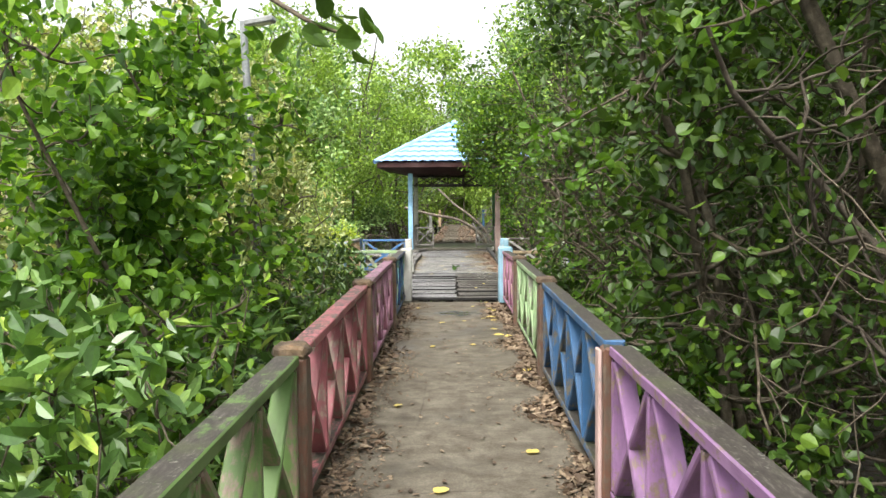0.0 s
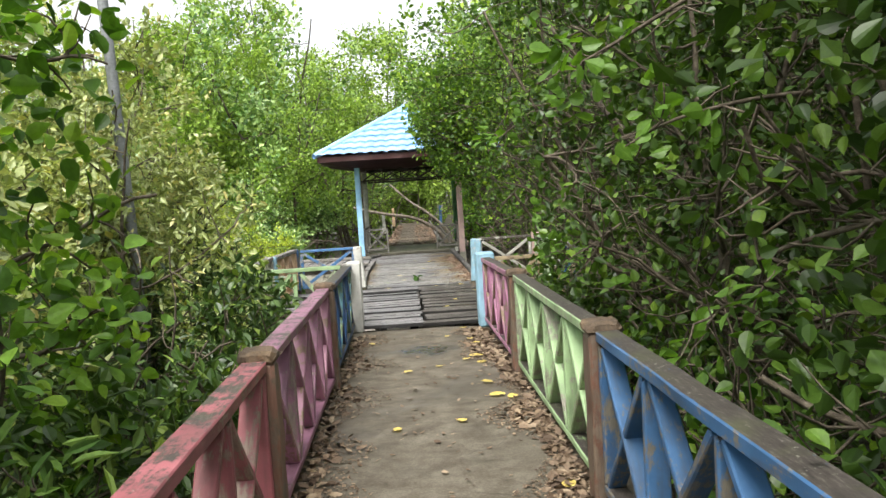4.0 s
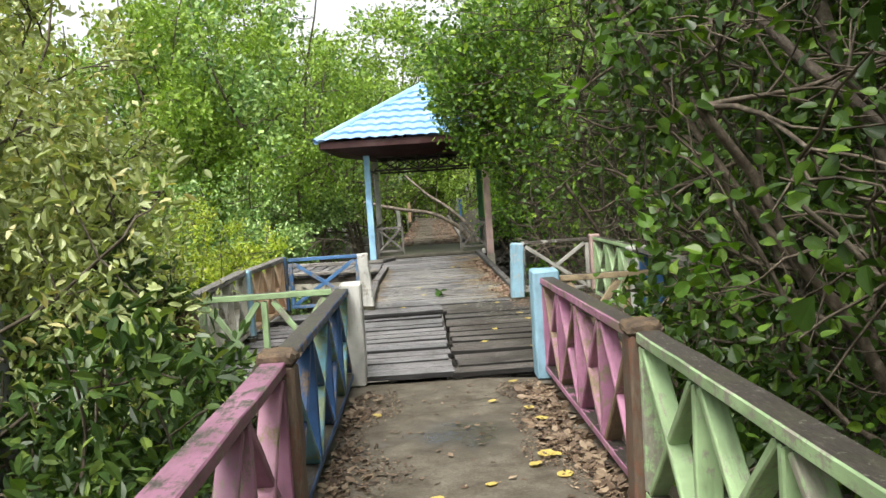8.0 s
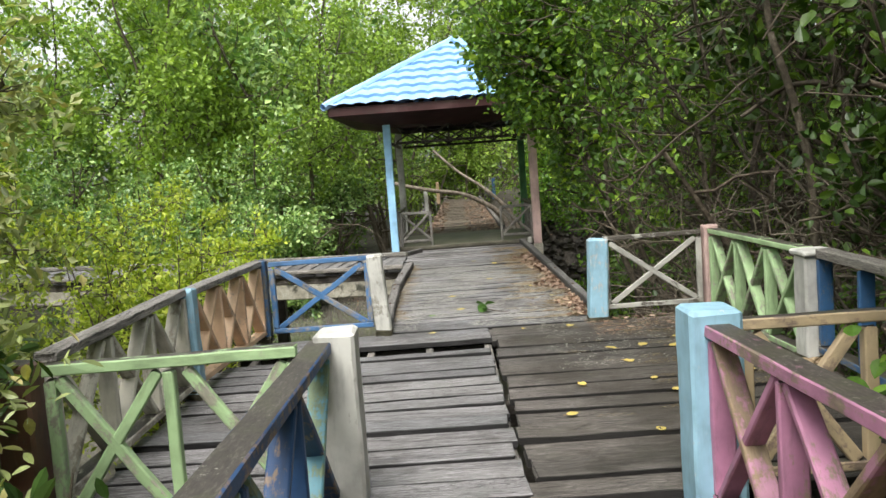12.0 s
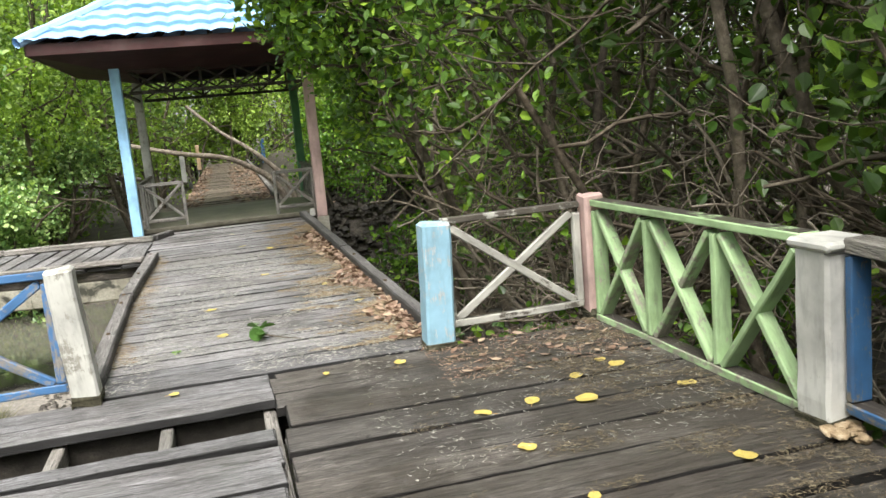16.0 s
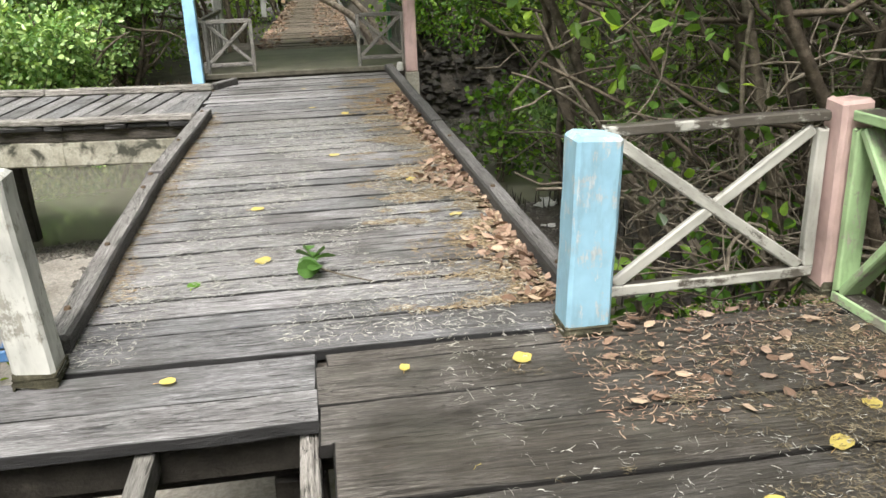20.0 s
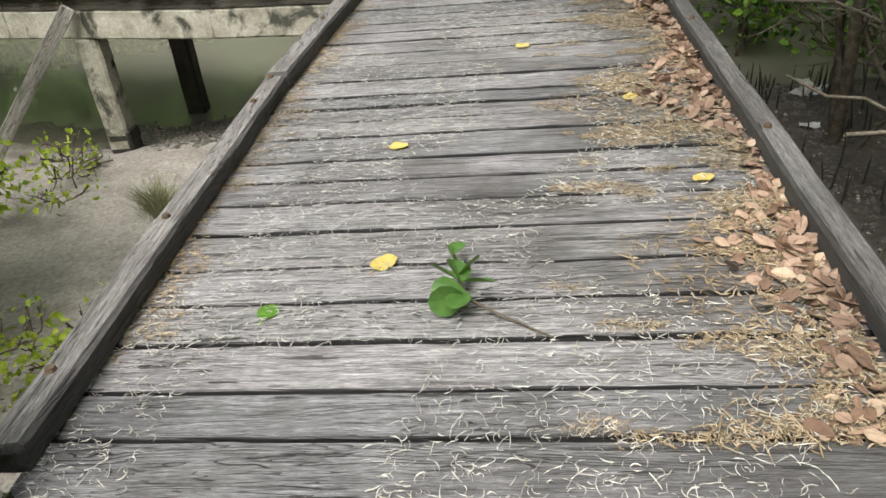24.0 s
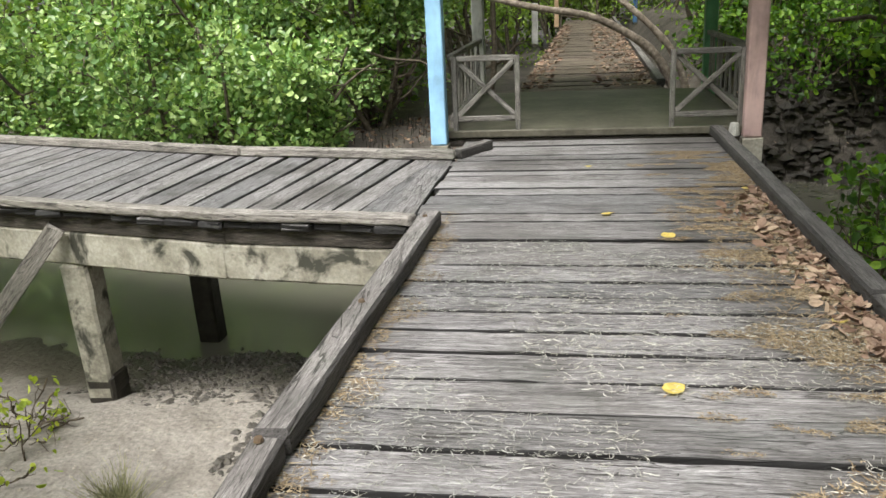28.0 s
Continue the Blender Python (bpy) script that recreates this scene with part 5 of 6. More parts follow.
# oval-leaved shrubs by the path
for i, (x, y, h, sp, n) in enumerate([(-1.7, 9.0, 2.0, 0.75, 3200), (-1.55, 10.4, 2.0, 0.7, 3200), (-1.75, 11.8, 2.1, 0.75, 3200), (-2.6, 9.9, 2.6, 0.9, 3200), (-2.7, 12.6, 2.4, 0.9, 3000), (-1.55, 7.6, 1.8, 0.65, 2600), (-2.5, 11.2, 2.5, 0.9, 3000), (-2.3, 8.2, 2.4, 0.8, 2600), (-1.6, 12.9, 1.7, 0.6, 1800)]):
    tree("mangrove_shrub", at(x, y), "dense shrub with oval dark green leaves by the railing", 50 + i, h, sp, 5, 6, 5, int(n * 1.35), 0.105, OVAL_LEAF, L_SHRUB, M_BARK, clump=0.09, radius=0.022, tip_bias=0.5, low=0.15, group="oval-leaved shrubs")
# olive trees further left
for i, (x, y, h, sp, n) in enumerate([(-3.0, 14.4, 4.2, 0.95, 4200), (-3.1, 10.8, 4.6, 1.4, 8500), (-3.5, 12.9, 5.2, 1.5, 8500), (-3.5, 15.2, 4.2, 1.2, 7500), (-4.8, 11.6, 6.2, 1.9, 8500), (-5.4, 14.4, 6.6, 2.0, 8500), (-3.8, 8.8, 4.2, 1.4, 5500), (-5.6, 8.4, 4.6, 1.6, 4500), (-7.2, 17.4, 6.6, 2.1, 6500), (-5.2, 17.2, 4.8, 1.5, 6000), (-7.6, 12.0, 7.0, 2.1, 6000)]):
    tree("olive_mangrove", at(x, y), "airy mangrove with small olive-green leaves", 70 + i, h, sp, 3, 10, 7, int(n * (1.15 if i > 3 else 1.35)), 0.11 if i > 3 else 0.088, SMALL_LEAF if i > 3 else OVAL_LEAF, L_OLIVE, M_BARK, clump=0.11, radius=0.035, tip_bias=0.5, low=0.12, group="olive mangroves")
# yellow-green shrub behind the platform
for i, (x, y, h, sp, n) in enumerate([(-3.35, 19.6, 2.9, 0.8, 5200), (-3.4, 18.6, 2.9, 0.65, 3800), (-4.1, 20.4, 3.5, 1.2, 5600), (-3.6, 18.4, 2.9, 0.9, 4200), (-5.2, 19.4, 3.6, 1.2, 4600), (-6.4, 20.6, 3.8, 1.3, 4200)]):
    tree("yellow_shrub", at(x, y), "yellow-green shrub behind the platform railing", 90 + i, h, sp, 4, 7, 6, n, 0.075, SMALL_LEAF, L_YELLOW, M_BARK, clump=0.07, radius=0.018, tip_bias=0.5, low=0.12, group="yellow shrubs")
for i, (x, y, h) in enumerate([(-3.3, 22.0, 0.45), (-3.7, 22.5, 0.45), (-2.25, 20.1, 0.2), (-2.75, 19.9, 0.3), (-2.5, 18.6, 0.5), (-2.75, 19.2, 0.55), (-2.45, 19.6, 0.4)]):
    tree("mud_sprout", at(x, y), "small bright-leaved sprout growing out of the mud", 97 + i * 3, h, 0.4, 2, 5, 4, 170 if i > 3 else 80, 0.058, ROUND_LEAF, L_YELLOW, M_TWIG, clump=0.05, radius=0.008, low=0.3, group="mud sprouts", twig=0.004)
# bright bushes behind the side boardwalk
for i, (x, y, h, sp, n) in enumerate([(-4.5, 30.0, 3.3, 1.2, 6500), (-5.4, 29.4, 3.9, 1.4, 6500), (-7.4, 29.8, 4.4, 1.6, 6500), (-3.7, 33.0, 3.6, 1.2, 5000), (-9.6, 30.6, 4.8, 1.8, 5500), (-5.0, 31.8, 4.6, 1.6, 5000)]):
    tree("bright_mangrove", at(x, y), "rounded mangrove bush with bright green leaves beyond the creek", 110 + i, h, sp, 4, 9, 7, int(n * 1.15), 0.11, MID_LEAF, L_LIME, M_BARK, clump=0.14, low=0.15, group="bright mangroves")
for i, (x, y, h, sp, n) in enumerate([(2.6, 25.8, 2.0, 0.8, 800), (3.3, 27.3, 2.0, 0.8, 700), (3.7, 25.4, 2.5, 1.0, 1000), (2.5, 31.5, 1.7, 1.1, 1300), (3.3, 31.3, 1.8, 1.1, 1400), (4.2, 31.4, 1.8, 1.1, 1400), (5.1, 31.2, 1.9, 1.1, 1400), (2.9, 32.2, 2.3, 0.9, 1700), (3.9, 31.9, 2.5, 1.0, 1900), (3.2, 33.6, 2.4, 1.0, 1600), (5.0, 31.9, 2.6, 1.0, 1900)]):
    tree("bank_shrub", at(x, y), "leafy green shrub on the dark creek bank", 420 + i, h, sp, 3, 7, 6, n, 0.1, ROUND_LEAF, L_NEAR, M_BARK, clump=0.1, radius=0.025, low=0.3, group="bank shrubs")
# right-hand thicket
for i, (x, y, h, sp, n) in enumerate([(2.9, 6.2, 5.8, 2.2, 1500), (3.2, 8.6, 6.2, 2.3, 1500), (3.0, 10.8, 6.2, 2.2, 1700), (3.6, 13.0, 6.4, 2.4, 2200), (3.0, 3.6, 5.8, 2.1, 2200), (3.9, 15.4, 6.6, 2.4, 2200), (5.0, 10.0, 6.8, 2.5, 3000), (5.2, 6.0, 6.8, 2.5, 3000), (3.6, 18.6, 6.4, 2.3, 2400), (5.0, 21.5, 6.6, 2.4, 3000), (3.0, 1.4, 5.8, 2.0, 2200), (6.6, 13.5, 7.2, 2.6, 4000), (6.4, 17.5, 7.2, 2.6, 4000), (7.0, 8.0, 7.2, 2.6, 4000), (5.8, 25.6, 6.0, 2.2, 3000), (5.0, 13.8, 6.8, 2.5, 2400)]):
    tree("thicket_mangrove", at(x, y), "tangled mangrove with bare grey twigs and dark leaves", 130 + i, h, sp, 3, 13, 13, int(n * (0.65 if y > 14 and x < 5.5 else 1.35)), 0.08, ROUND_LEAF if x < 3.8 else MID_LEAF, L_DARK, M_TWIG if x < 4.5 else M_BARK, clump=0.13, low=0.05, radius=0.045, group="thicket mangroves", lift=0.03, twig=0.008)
# low bare tangles over the creek bank and beside the path
for i, (x, y, h, sp) in enumerate([(3.3, 19.2, 3.2, 2.2), (3.7, 21.4, 3.2, 2.3), (4.3, 17.4, 3.6, 2.3), (3.6, 23.4, 3.0, 2.1), (5.0, 19.8, 3.8, 2.4), (3.3, 14.6, 3.4, 2.0), (2.9, 4.8, 3.6, 1.7)]):
    tree("bare_mangrove", at(x, y), "bare tangle of pale arching mangrove branches", 500 + i, h, sp, 3, 14, 9, 160, 0.08, ROUND_LEAF, L_NEAR, M_TWIG_PALE, clump=0.1, low=0.1, radius=0.035, group="bare mangroves", lift=-0.01, twig=0.006, stray=0.5)
# tall crowns added to keep sky light off the thicket below
for i, (x, y) in enumerate([(3.6, 4.8), (4.2, 8.0), (4.0, 11.6), (3.8, 1.6), (5.8, 11.8), (6.4, 5.6), (6.9, 17.6), (6.9, 22.6), (4.7, 17.2), (4.9, 21.2), (4.5, 14.4)]):
    tree("tall_mangrove", at(x, y), "tall mangrove with a high dense crown added to shade the thicket", 400 + i, 9.0, 2.6, 2, 11, 6, 4400, 0.19, SMALL_LEAF, L_DARK, M_BARK, clump=0.3, low=0.52, radius=0.08, group="tall mangroves", stray=0.12)
M_TRUNK = rough_solid("mottled_trunk_bark", [(0.3, (0.035, 0.028, 0.022)), (0.5, (0.078, 0.063, 0.048)), (0.72, (0.17, 0.145, 0.115))], 11, 0.7, 0.02)
# single leaning trunks among them
for i, (x, y, lx, ly, h, r) in enumerate([(3.6, 9.6, -0.25, 0.0, 5.5, 0.075), (4.25, 19.8, -0.25, 0.0, 6.0, 0.09), (4.2, 17.5, -0.03, 0.0, 6.5, 0.07), (3.3, 3.9, -0.3, 0.05, 5.0, 0.05)]):
    tree("leaning_mangrove", at(x, y), "mottled leaning mangrove trunk with bare side branches", 150 + i, h, 1.8, 1, 9, 6, 260, 0.08, ROUND_LEAF, L_DARK, M_TRUNK, (lx, ly), clump=0.12, low=0.2, radius=r, group="leaning trunks", stray=0.04, twig=0.009)
# leafy crowns that lean over the boardwalk; by the path L_DARK paints shade
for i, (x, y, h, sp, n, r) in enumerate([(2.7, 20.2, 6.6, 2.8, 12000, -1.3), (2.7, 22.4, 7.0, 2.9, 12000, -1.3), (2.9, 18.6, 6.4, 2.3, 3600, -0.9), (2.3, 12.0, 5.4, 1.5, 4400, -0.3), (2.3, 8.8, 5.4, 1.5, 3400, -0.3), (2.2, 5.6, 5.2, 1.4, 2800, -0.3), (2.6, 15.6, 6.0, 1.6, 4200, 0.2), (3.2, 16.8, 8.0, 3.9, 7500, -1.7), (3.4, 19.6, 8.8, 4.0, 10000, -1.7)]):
    tree("leafy_mangrove", at(x, y), "leafy mangrove leaning over the boardwalk", 160 + i, h, sp, 2, 14, 8, n, 0.092, ROUND_LEAF if 2 < i < 7 else MID_LEAF, L_DARK if 2 < i < 7 else L_CROWN_LIT, M_BARK, (0.05 if i > 6 else 0, 0), clump=0.15, low=0.45 if i < 3 else (0.5 if i > 6 else 0.35), radius=0.055, group="leafy mangroves", reach=(r, 0), stray=0.1, east=99.0 if 2 < i < 7 else 2.15)
# every second sapling takes L_DARK, shade put into its leaf colour
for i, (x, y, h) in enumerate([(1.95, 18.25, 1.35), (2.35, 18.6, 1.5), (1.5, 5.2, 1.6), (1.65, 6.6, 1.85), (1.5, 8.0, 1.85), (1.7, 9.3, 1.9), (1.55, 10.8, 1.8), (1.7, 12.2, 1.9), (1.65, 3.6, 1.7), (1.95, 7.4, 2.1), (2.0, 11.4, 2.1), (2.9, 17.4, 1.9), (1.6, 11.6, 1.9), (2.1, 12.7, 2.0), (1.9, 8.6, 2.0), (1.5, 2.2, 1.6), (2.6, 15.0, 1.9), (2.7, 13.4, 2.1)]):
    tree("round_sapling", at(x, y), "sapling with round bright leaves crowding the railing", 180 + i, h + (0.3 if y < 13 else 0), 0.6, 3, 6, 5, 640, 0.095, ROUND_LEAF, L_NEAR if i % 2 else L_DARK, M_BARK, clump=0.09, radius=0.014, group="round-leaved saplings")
for i, (x, y, h) in enumerate([(2.55, 22.4, 1.6), (2.4, 21.0, 1.1), (2.75, 23.6, 1.5)]):
    tree("creek_sapling", at(x, y), "thin sapling with sparse bright leaves on the creek bank", 196 + i, h, 0.9, 1, 5, 3, 240, 0.1, ROUND_LEAF, L_LIME, M_TWIG, clump=0.08, radius=0.016, low=0.45, group="creek saplings", twig=0.005)
# the branch that hangs over the path at the start, and a thick dark limb to the right
def overhang(points, label, leaves, size, seed, sprays=3, r0=0.02, leaf_mat=None):
    """A branch along the given curve with side sprays and large single leaves."""
    rng = np.random.default_rng(seed)
    spine = smooth_line(points, 16)
    ob = thing("overhanging_branch", Vector(spine[0]), label, "branch", "overhanging branches")
    part("branch", tri_mesh("branch", *tubes([(spine, np.linspace(r0, 0.004, 16))], 6), M_TWIG, True), M_TWIG, ob)
    spots = [spine[k] for k in range(6, 16)]
    for _ in range(sprays):
        k = rng.integers(5, 14)
        tw, tr = limb(rng, spine[k], rng.normal(size=3) + np.array([0, 0, -0.1]), rng.uniform(0.3, 0.55), 0.007, 0.003, 0.3, 6)
        part("spray", tri_mesh("spray", *tubes([(tw, tr)], 4), M_TWIG, True), M_TWIG, ob)
        spots += list(tw[2:])
    for _ in range(leaves):
        q = spots[rng.integers(0, len(spots))] + rng.normal(size=3) * 0.045
        way = np.array([[rng.normal() * 0.7, rng.normal() * 0.7, rng.normal() * 0.4 - 0.15]])
        V, F = leaf_arrays(ROUND_LEAF, q[None], way, np.array([size * rng.uniform(0.75, 1.2)]), rng, 0.35)
        part("leaf", tri_mesh("leaf", V, F, leaf_mat or L_NEAR), leaf_mat or L_NEAR, ob)


overhang([(-2.1, 4.2, 2.95), (-1.35, 3.4, 2.68), (-0.8, 2.9, 2.38), (-0.45, 2.7, 2.15), (-0.3, 2.6, 2.09)], "thin branch with large dark leaves hanging over the path", 16, 0.12, 44, 0, leaf_mat=L_DARK)
overhang([(2.3, 8.6, 2.9), (1.7, 8.1, 2.6), (1.15, 7.8, 2.3), (0.8, 7.6, 2.12)], "leafy branch with large round leaves reaching over the railing", 46, 0.105, 45, 5)
overhang([(2.4, 8.2, 2.0), (1.9, 7.9, 1.95), (1.4, 7.7, 1.85), (1.1, 7.6, 1.72)], "leafy branch with large round leaves reaching over the railing", 34, 0.105, 46, 4)
overhang([(2.3, 12.8, 2.7), (1.7, 12.5, 2.45), (1.15, 12.2, 2.2), (0.85, 12.0, 1.95)], "leafy branch with large round leaves reaching over the railing", 60, 0.115, 47, 6)
overhang([(2.5, 12.4, 1.6), (2.0, 12.1, 1.55), (1.5, 11.9, 1.35), (1.25, 11.8, 1.1)], "leafy branch with large round leaves reaching over the railing", 26, 0.11, 48, 4)
overhang([(2.4, 5.2, 2.9), (1.9, 4.8, 2.7), (1.5, 4.4, 2.5), (1.2, 4.1, 2.4)], "leafy branch with large round leaves reaching over the railing", 40, 0.1, 49, 5)
overhang([(2.3, 7.5, 0.3), (1.75, 7.2, 0.75), (1.4, 7.0, 0.95), (1.2, 6.8, 0.9)], "leafy branch with large round leaves crowding the railing", 44, 0.1, 50, 5)
overhang([(2.3, 11.3, 0.3), (1.85, 11.0, 0.75), (1.5, 10.8, 0.95), (1.3, 10.6, 0.85)], "leafy branch with large round leaves crowding the railing", 40, 0.1, 51, 5)
overhang([(2.2, 9.5, 0.3), (1.8, 9.2, 0.7), (1.5, 9.0, 0.85), (1.3, 8.9, 0.8)], "leafy branch with large round leaves crowding the railing", 34, 0.1, 52, 4)
# woods near the pavilion and the far boardwalk
for i, (x, y, h, sp, lm, n) in enumerate([(6.4, 27.8, 6.5, 2.0, L_FAR, 5000), (6.8, 31.4, 7.0, 2.2, L_FAR, 4600), (4.0, 34.6, 7.5, 2.2, L_FAR, 5000), (2.8, 33.6, 8.5, 2.5, L_FAR, 5500), (-1.9, 34.0, 8.0, 2.5, L_FAR, 5500), (-3.9, 33.4, 7.6, 2.4, L_FAR, 5200), (3.6, 37.0, 9.0, 2.8, L_FAR, 5500), (-2.4, 38.0, 9.0, 2.8, L_LIME, 5500), (3.0, 41.5, 9.5, 2.8, L_FAR, 4600), (-2.0, 43.0, 9.5, 2.8, L_FAR, 4600), (1.0, 51.5, 10.0, 3.0, L_FAR, 5000), (-0.8, 49.0, 9.0, 2.4, L_FAR, 4000), (3.2, 48.0, 9.0, 2.4, L_FAR, 4000)]):
    tree("creek_mangrove", at(x, y), "mangrove standing beside the far boardwalk", 300 + i, h, sp, 3, 9, 6, int(n * 1.2), 0.125, MID_LEAF, lm, M_BARK, clump=0.18, radius=0.07, low=0.12, group="creek mangroves")
# far woods
rngt = random.Random(77)
protos = []
for i, (lm, n) in enumerate(((L_FAR, 6800), (L_LIME, 6800), (L_FAR, 6800), (L_FAR, 6800))):
    protos.append(tree("far_mangrove", at(-9.4 + 1.0 * i, 34.5 + 3.0 * (i % 2)), "tall leafy mangrove beyond the pavilion", 210 + i, 10.6, 3.0, 3, 9, 4, n, 0.215, SMALL_LEAF, lm, M_BARK, clump=0.26, radius=0.08, low=0.1, group="far mangroves", sides=3))
spots = []
for x, y0, y1, step in ((9.4, -2, 38, 3.6), (-9.6, 0, 20, 3.8), (-12.8, 10, 34, 4.0), (-17.0, 12, 42, 5.0)):
    y = y0
    while y < y1:
        spots.append((x + rngt.uniform(-0.9, 0.9), y + rngt.uniform(-0.8, 0.8), rngt.uniform(0.85, 1.1) * (0.62 if x == -9.6 else 1.0)))
        y += step
for y, x0, x1, step in ((37.5, -14, 12, 3.4), (43, -18, 14, 4.0), (49, -18, 12, 6.0), (56, -10, 12, 4.4), (-10, -8, 9, 4.5)):
    x = x0
    while x < x1:
        if y > 50 or y < 0 or abs(x - 0.6) > 3.4:
            spots.append((x + rngt.uniform(-0.6, 0.6), y + rngt.uniform(-0.8, 0.8), rngt.uniform(1.0, 1.25) + 0.012 * max(0, y - 36)))
        x += step
spots += [(0.3, 52.6, 0.8), (1.5, 53.6, 0.85), (-0.9, 54.0, 0.85), (2.7, 52.7, 0.8), (-2.1, 52.5, 0.8), (8.2, 19.4, 0.9), (8.0, 23.2, 0.9), (8.4, 15.2, 0.9), (7.6, 26.4, 0.9)]
for i, (x, y, s) in enumerate(spots):
    copy_thing(protos[i % 4], pose(x, y, mud_height(x, y), 0, 0, rngt.uniform(0, 360)) @ Matrix.Diagonal((s, s, s * rngt.uniform(0.9, 1.1), 1)))

# ---- litter, small growth and loose things ----


def scatter(name, label, category, outline, material, count, seed, place, size, flat=0.85, lift=0.004, parent=None, curl=0.25):
    """Many small flat pieces lying about, joined into one thing; place(rng, n) gives x, y, z."""
    rng = np.random.default_rng(seed)
    P = place(rng, count)
    P[:, 2] += lift + rng.uniform(0, 0.012, len(P))
    a = rng.uniform(0, 2 * math.pi, len(P))
    W = np.stack([np.cos(a), np.sin(a), rng.normal(size=len(P)) * curl], 1)
    V, F = leaf_arrays(outline, P, W, size * rng.uniform(0.5, 1.25, len(P)), rng, flat)
    ob = part(name, tri_mesh(name, V, F, material), material)
    return tagged(ob, label, category, kind="stuff")


def edge_strip(y0, y1, xa, xb, ez, power=1.6, cuts=0.35):
    """Places that crowd towards xa and thin out towards xb, in drifts."""
    def place(rng, n):
        y = rng.uniform(y0, y1, n * 3)
        f = rng.uniform(0, 1, n * 3) ** power
        keep = np.array([noise.noise((v * 1.3, xa * 3, 5.0)) + 0.55 > c * 1.2 for v, c in zip(y, f)])
        y, f = y[keep][:n], f[keep][:n]
        x = xa + (xb - xa) * f
        z = np.array([ez(v) for v in y])
        return np.stack([x, y, z], 1)
    return place


def flat_zone(x0, x1, y0, y1, z, patchy=0.0, scale=1.5):
    def place(rng, n):
        x, y = rng.uniform(x0, x1, n * 3), rng.uniform(y0, y1, n * 3)
        if patchy:
            keep = np.array([noise.noise((a * scale, b * scale, 9.0)) > patchy - 0.5 for a, b in zip(x, y)])
            x, y = x[keep], y[keep]
        x, y = x[:n], y[:n]
        return np.stack([x, y, np.full(len(x), z)], 1)
    return place


pz = path_z
CURLED = [(0, 0, 0), (0.2, 0.2, 0.10), (0.55, 0.29, 0.03), (0.88, 0.16, 0.06), (1.0, 0.0, 0.15), (0.85, -0.18, 0.10), (0.5, -0.28, 0.08), (0.2, -0.18, 0.02)]
scatter("dry_leaf_litter", "brown dry leaves drifted along the edge of the path", "leaf litter", CURLED, L_DRY_DARK, 3000, 1, edge_strip(1.5, 13.1, 0.80, 0.28, pz, 1.5), 0.068, 0.7, curl=0.22)
scatter("dry_leaf_litter", "brown dry leaves drifted along the edge of the path", "leaf litter", CURLED, L_DRY_DARK, 1500, 2, edge_strip(1.0, 13.1, -0.72, -0.34, pz, 1.9), 0.065, 0.7, curl=0.22)
scatter("dry_leaf_litter", "a few dry leaf scraps strewn over the path", "leaf litter", CURLED, L_DRY_DARK, 420, 3, lambda rng, n: np.stack([rng.uniform(-0.6, 0.7, n), (yy := rng.uniform(1, 13.5, n)), np.array([path_z(v) for v in yy])], 1), 0.045, 0.9, curl=0.1)
scatter("path_debris", "fine brown debris lying along the edges of the path", "leaf litter", CURLED, L_DRY_DARK, 8000, 6, edge_strip(0.5, 13.3, 0.76, 0.1, pz, 1.2), 0.022, 0.8)
scatter("path_debris", "fine brown debris lying along the edges of the path", "leaf litter", CURLED, L_DRY_DARK, 5600, 7, edge_strip(0.5, 13.3, -0.68, -0.1, pz, 1.4), 0.022, 0.8)
scatter("bank_litter", "dead leaves lying on the dark creek bank", "leaf litter", CURLED, L_DRY, 2600, 8, lambda rng, n: np.array([(x, y, mud_height(x, y)) for x, y in zip(rng.uniform(-9, 4, n), rng.uniform(29.5, 34, n))]), 0.09, 0.5, curl=0.3)
scatter("dry_leaf_litter", "brown dry leaves heaped against the boardwalk kerb", "leaf litter", CURLED, L_DRY, 1300, 4, edge_strip(17.6, 23.4, 1.08, 0.68, lambda v: 0.003, 1.7), 0.062, 0.62, curl=0.25)
scatter("dry_leaf_litter", "reddish dry leaves drifted along both edges of the far boardwalk", "leaf litter", CURLED, L_DRY, 1900, 5, lambda rng, n: np.stack([(0.13 + 0.0155 * ((f := 28.6 + 17 * rng.uniform(0, 1, n) ** 1.2) - 28.5)) + np.where(rng.uniform(0, 1, n) < 0.4, -0.82 + 0.3 * rng.uniform(0, 1, n) ** 1.8, 0.8 - 0.75 * rng.uniform(0, 1, n) ** 1.6), f, np.full(n, 0.056)], 1), 0.08, 0.75, curl=0.15)


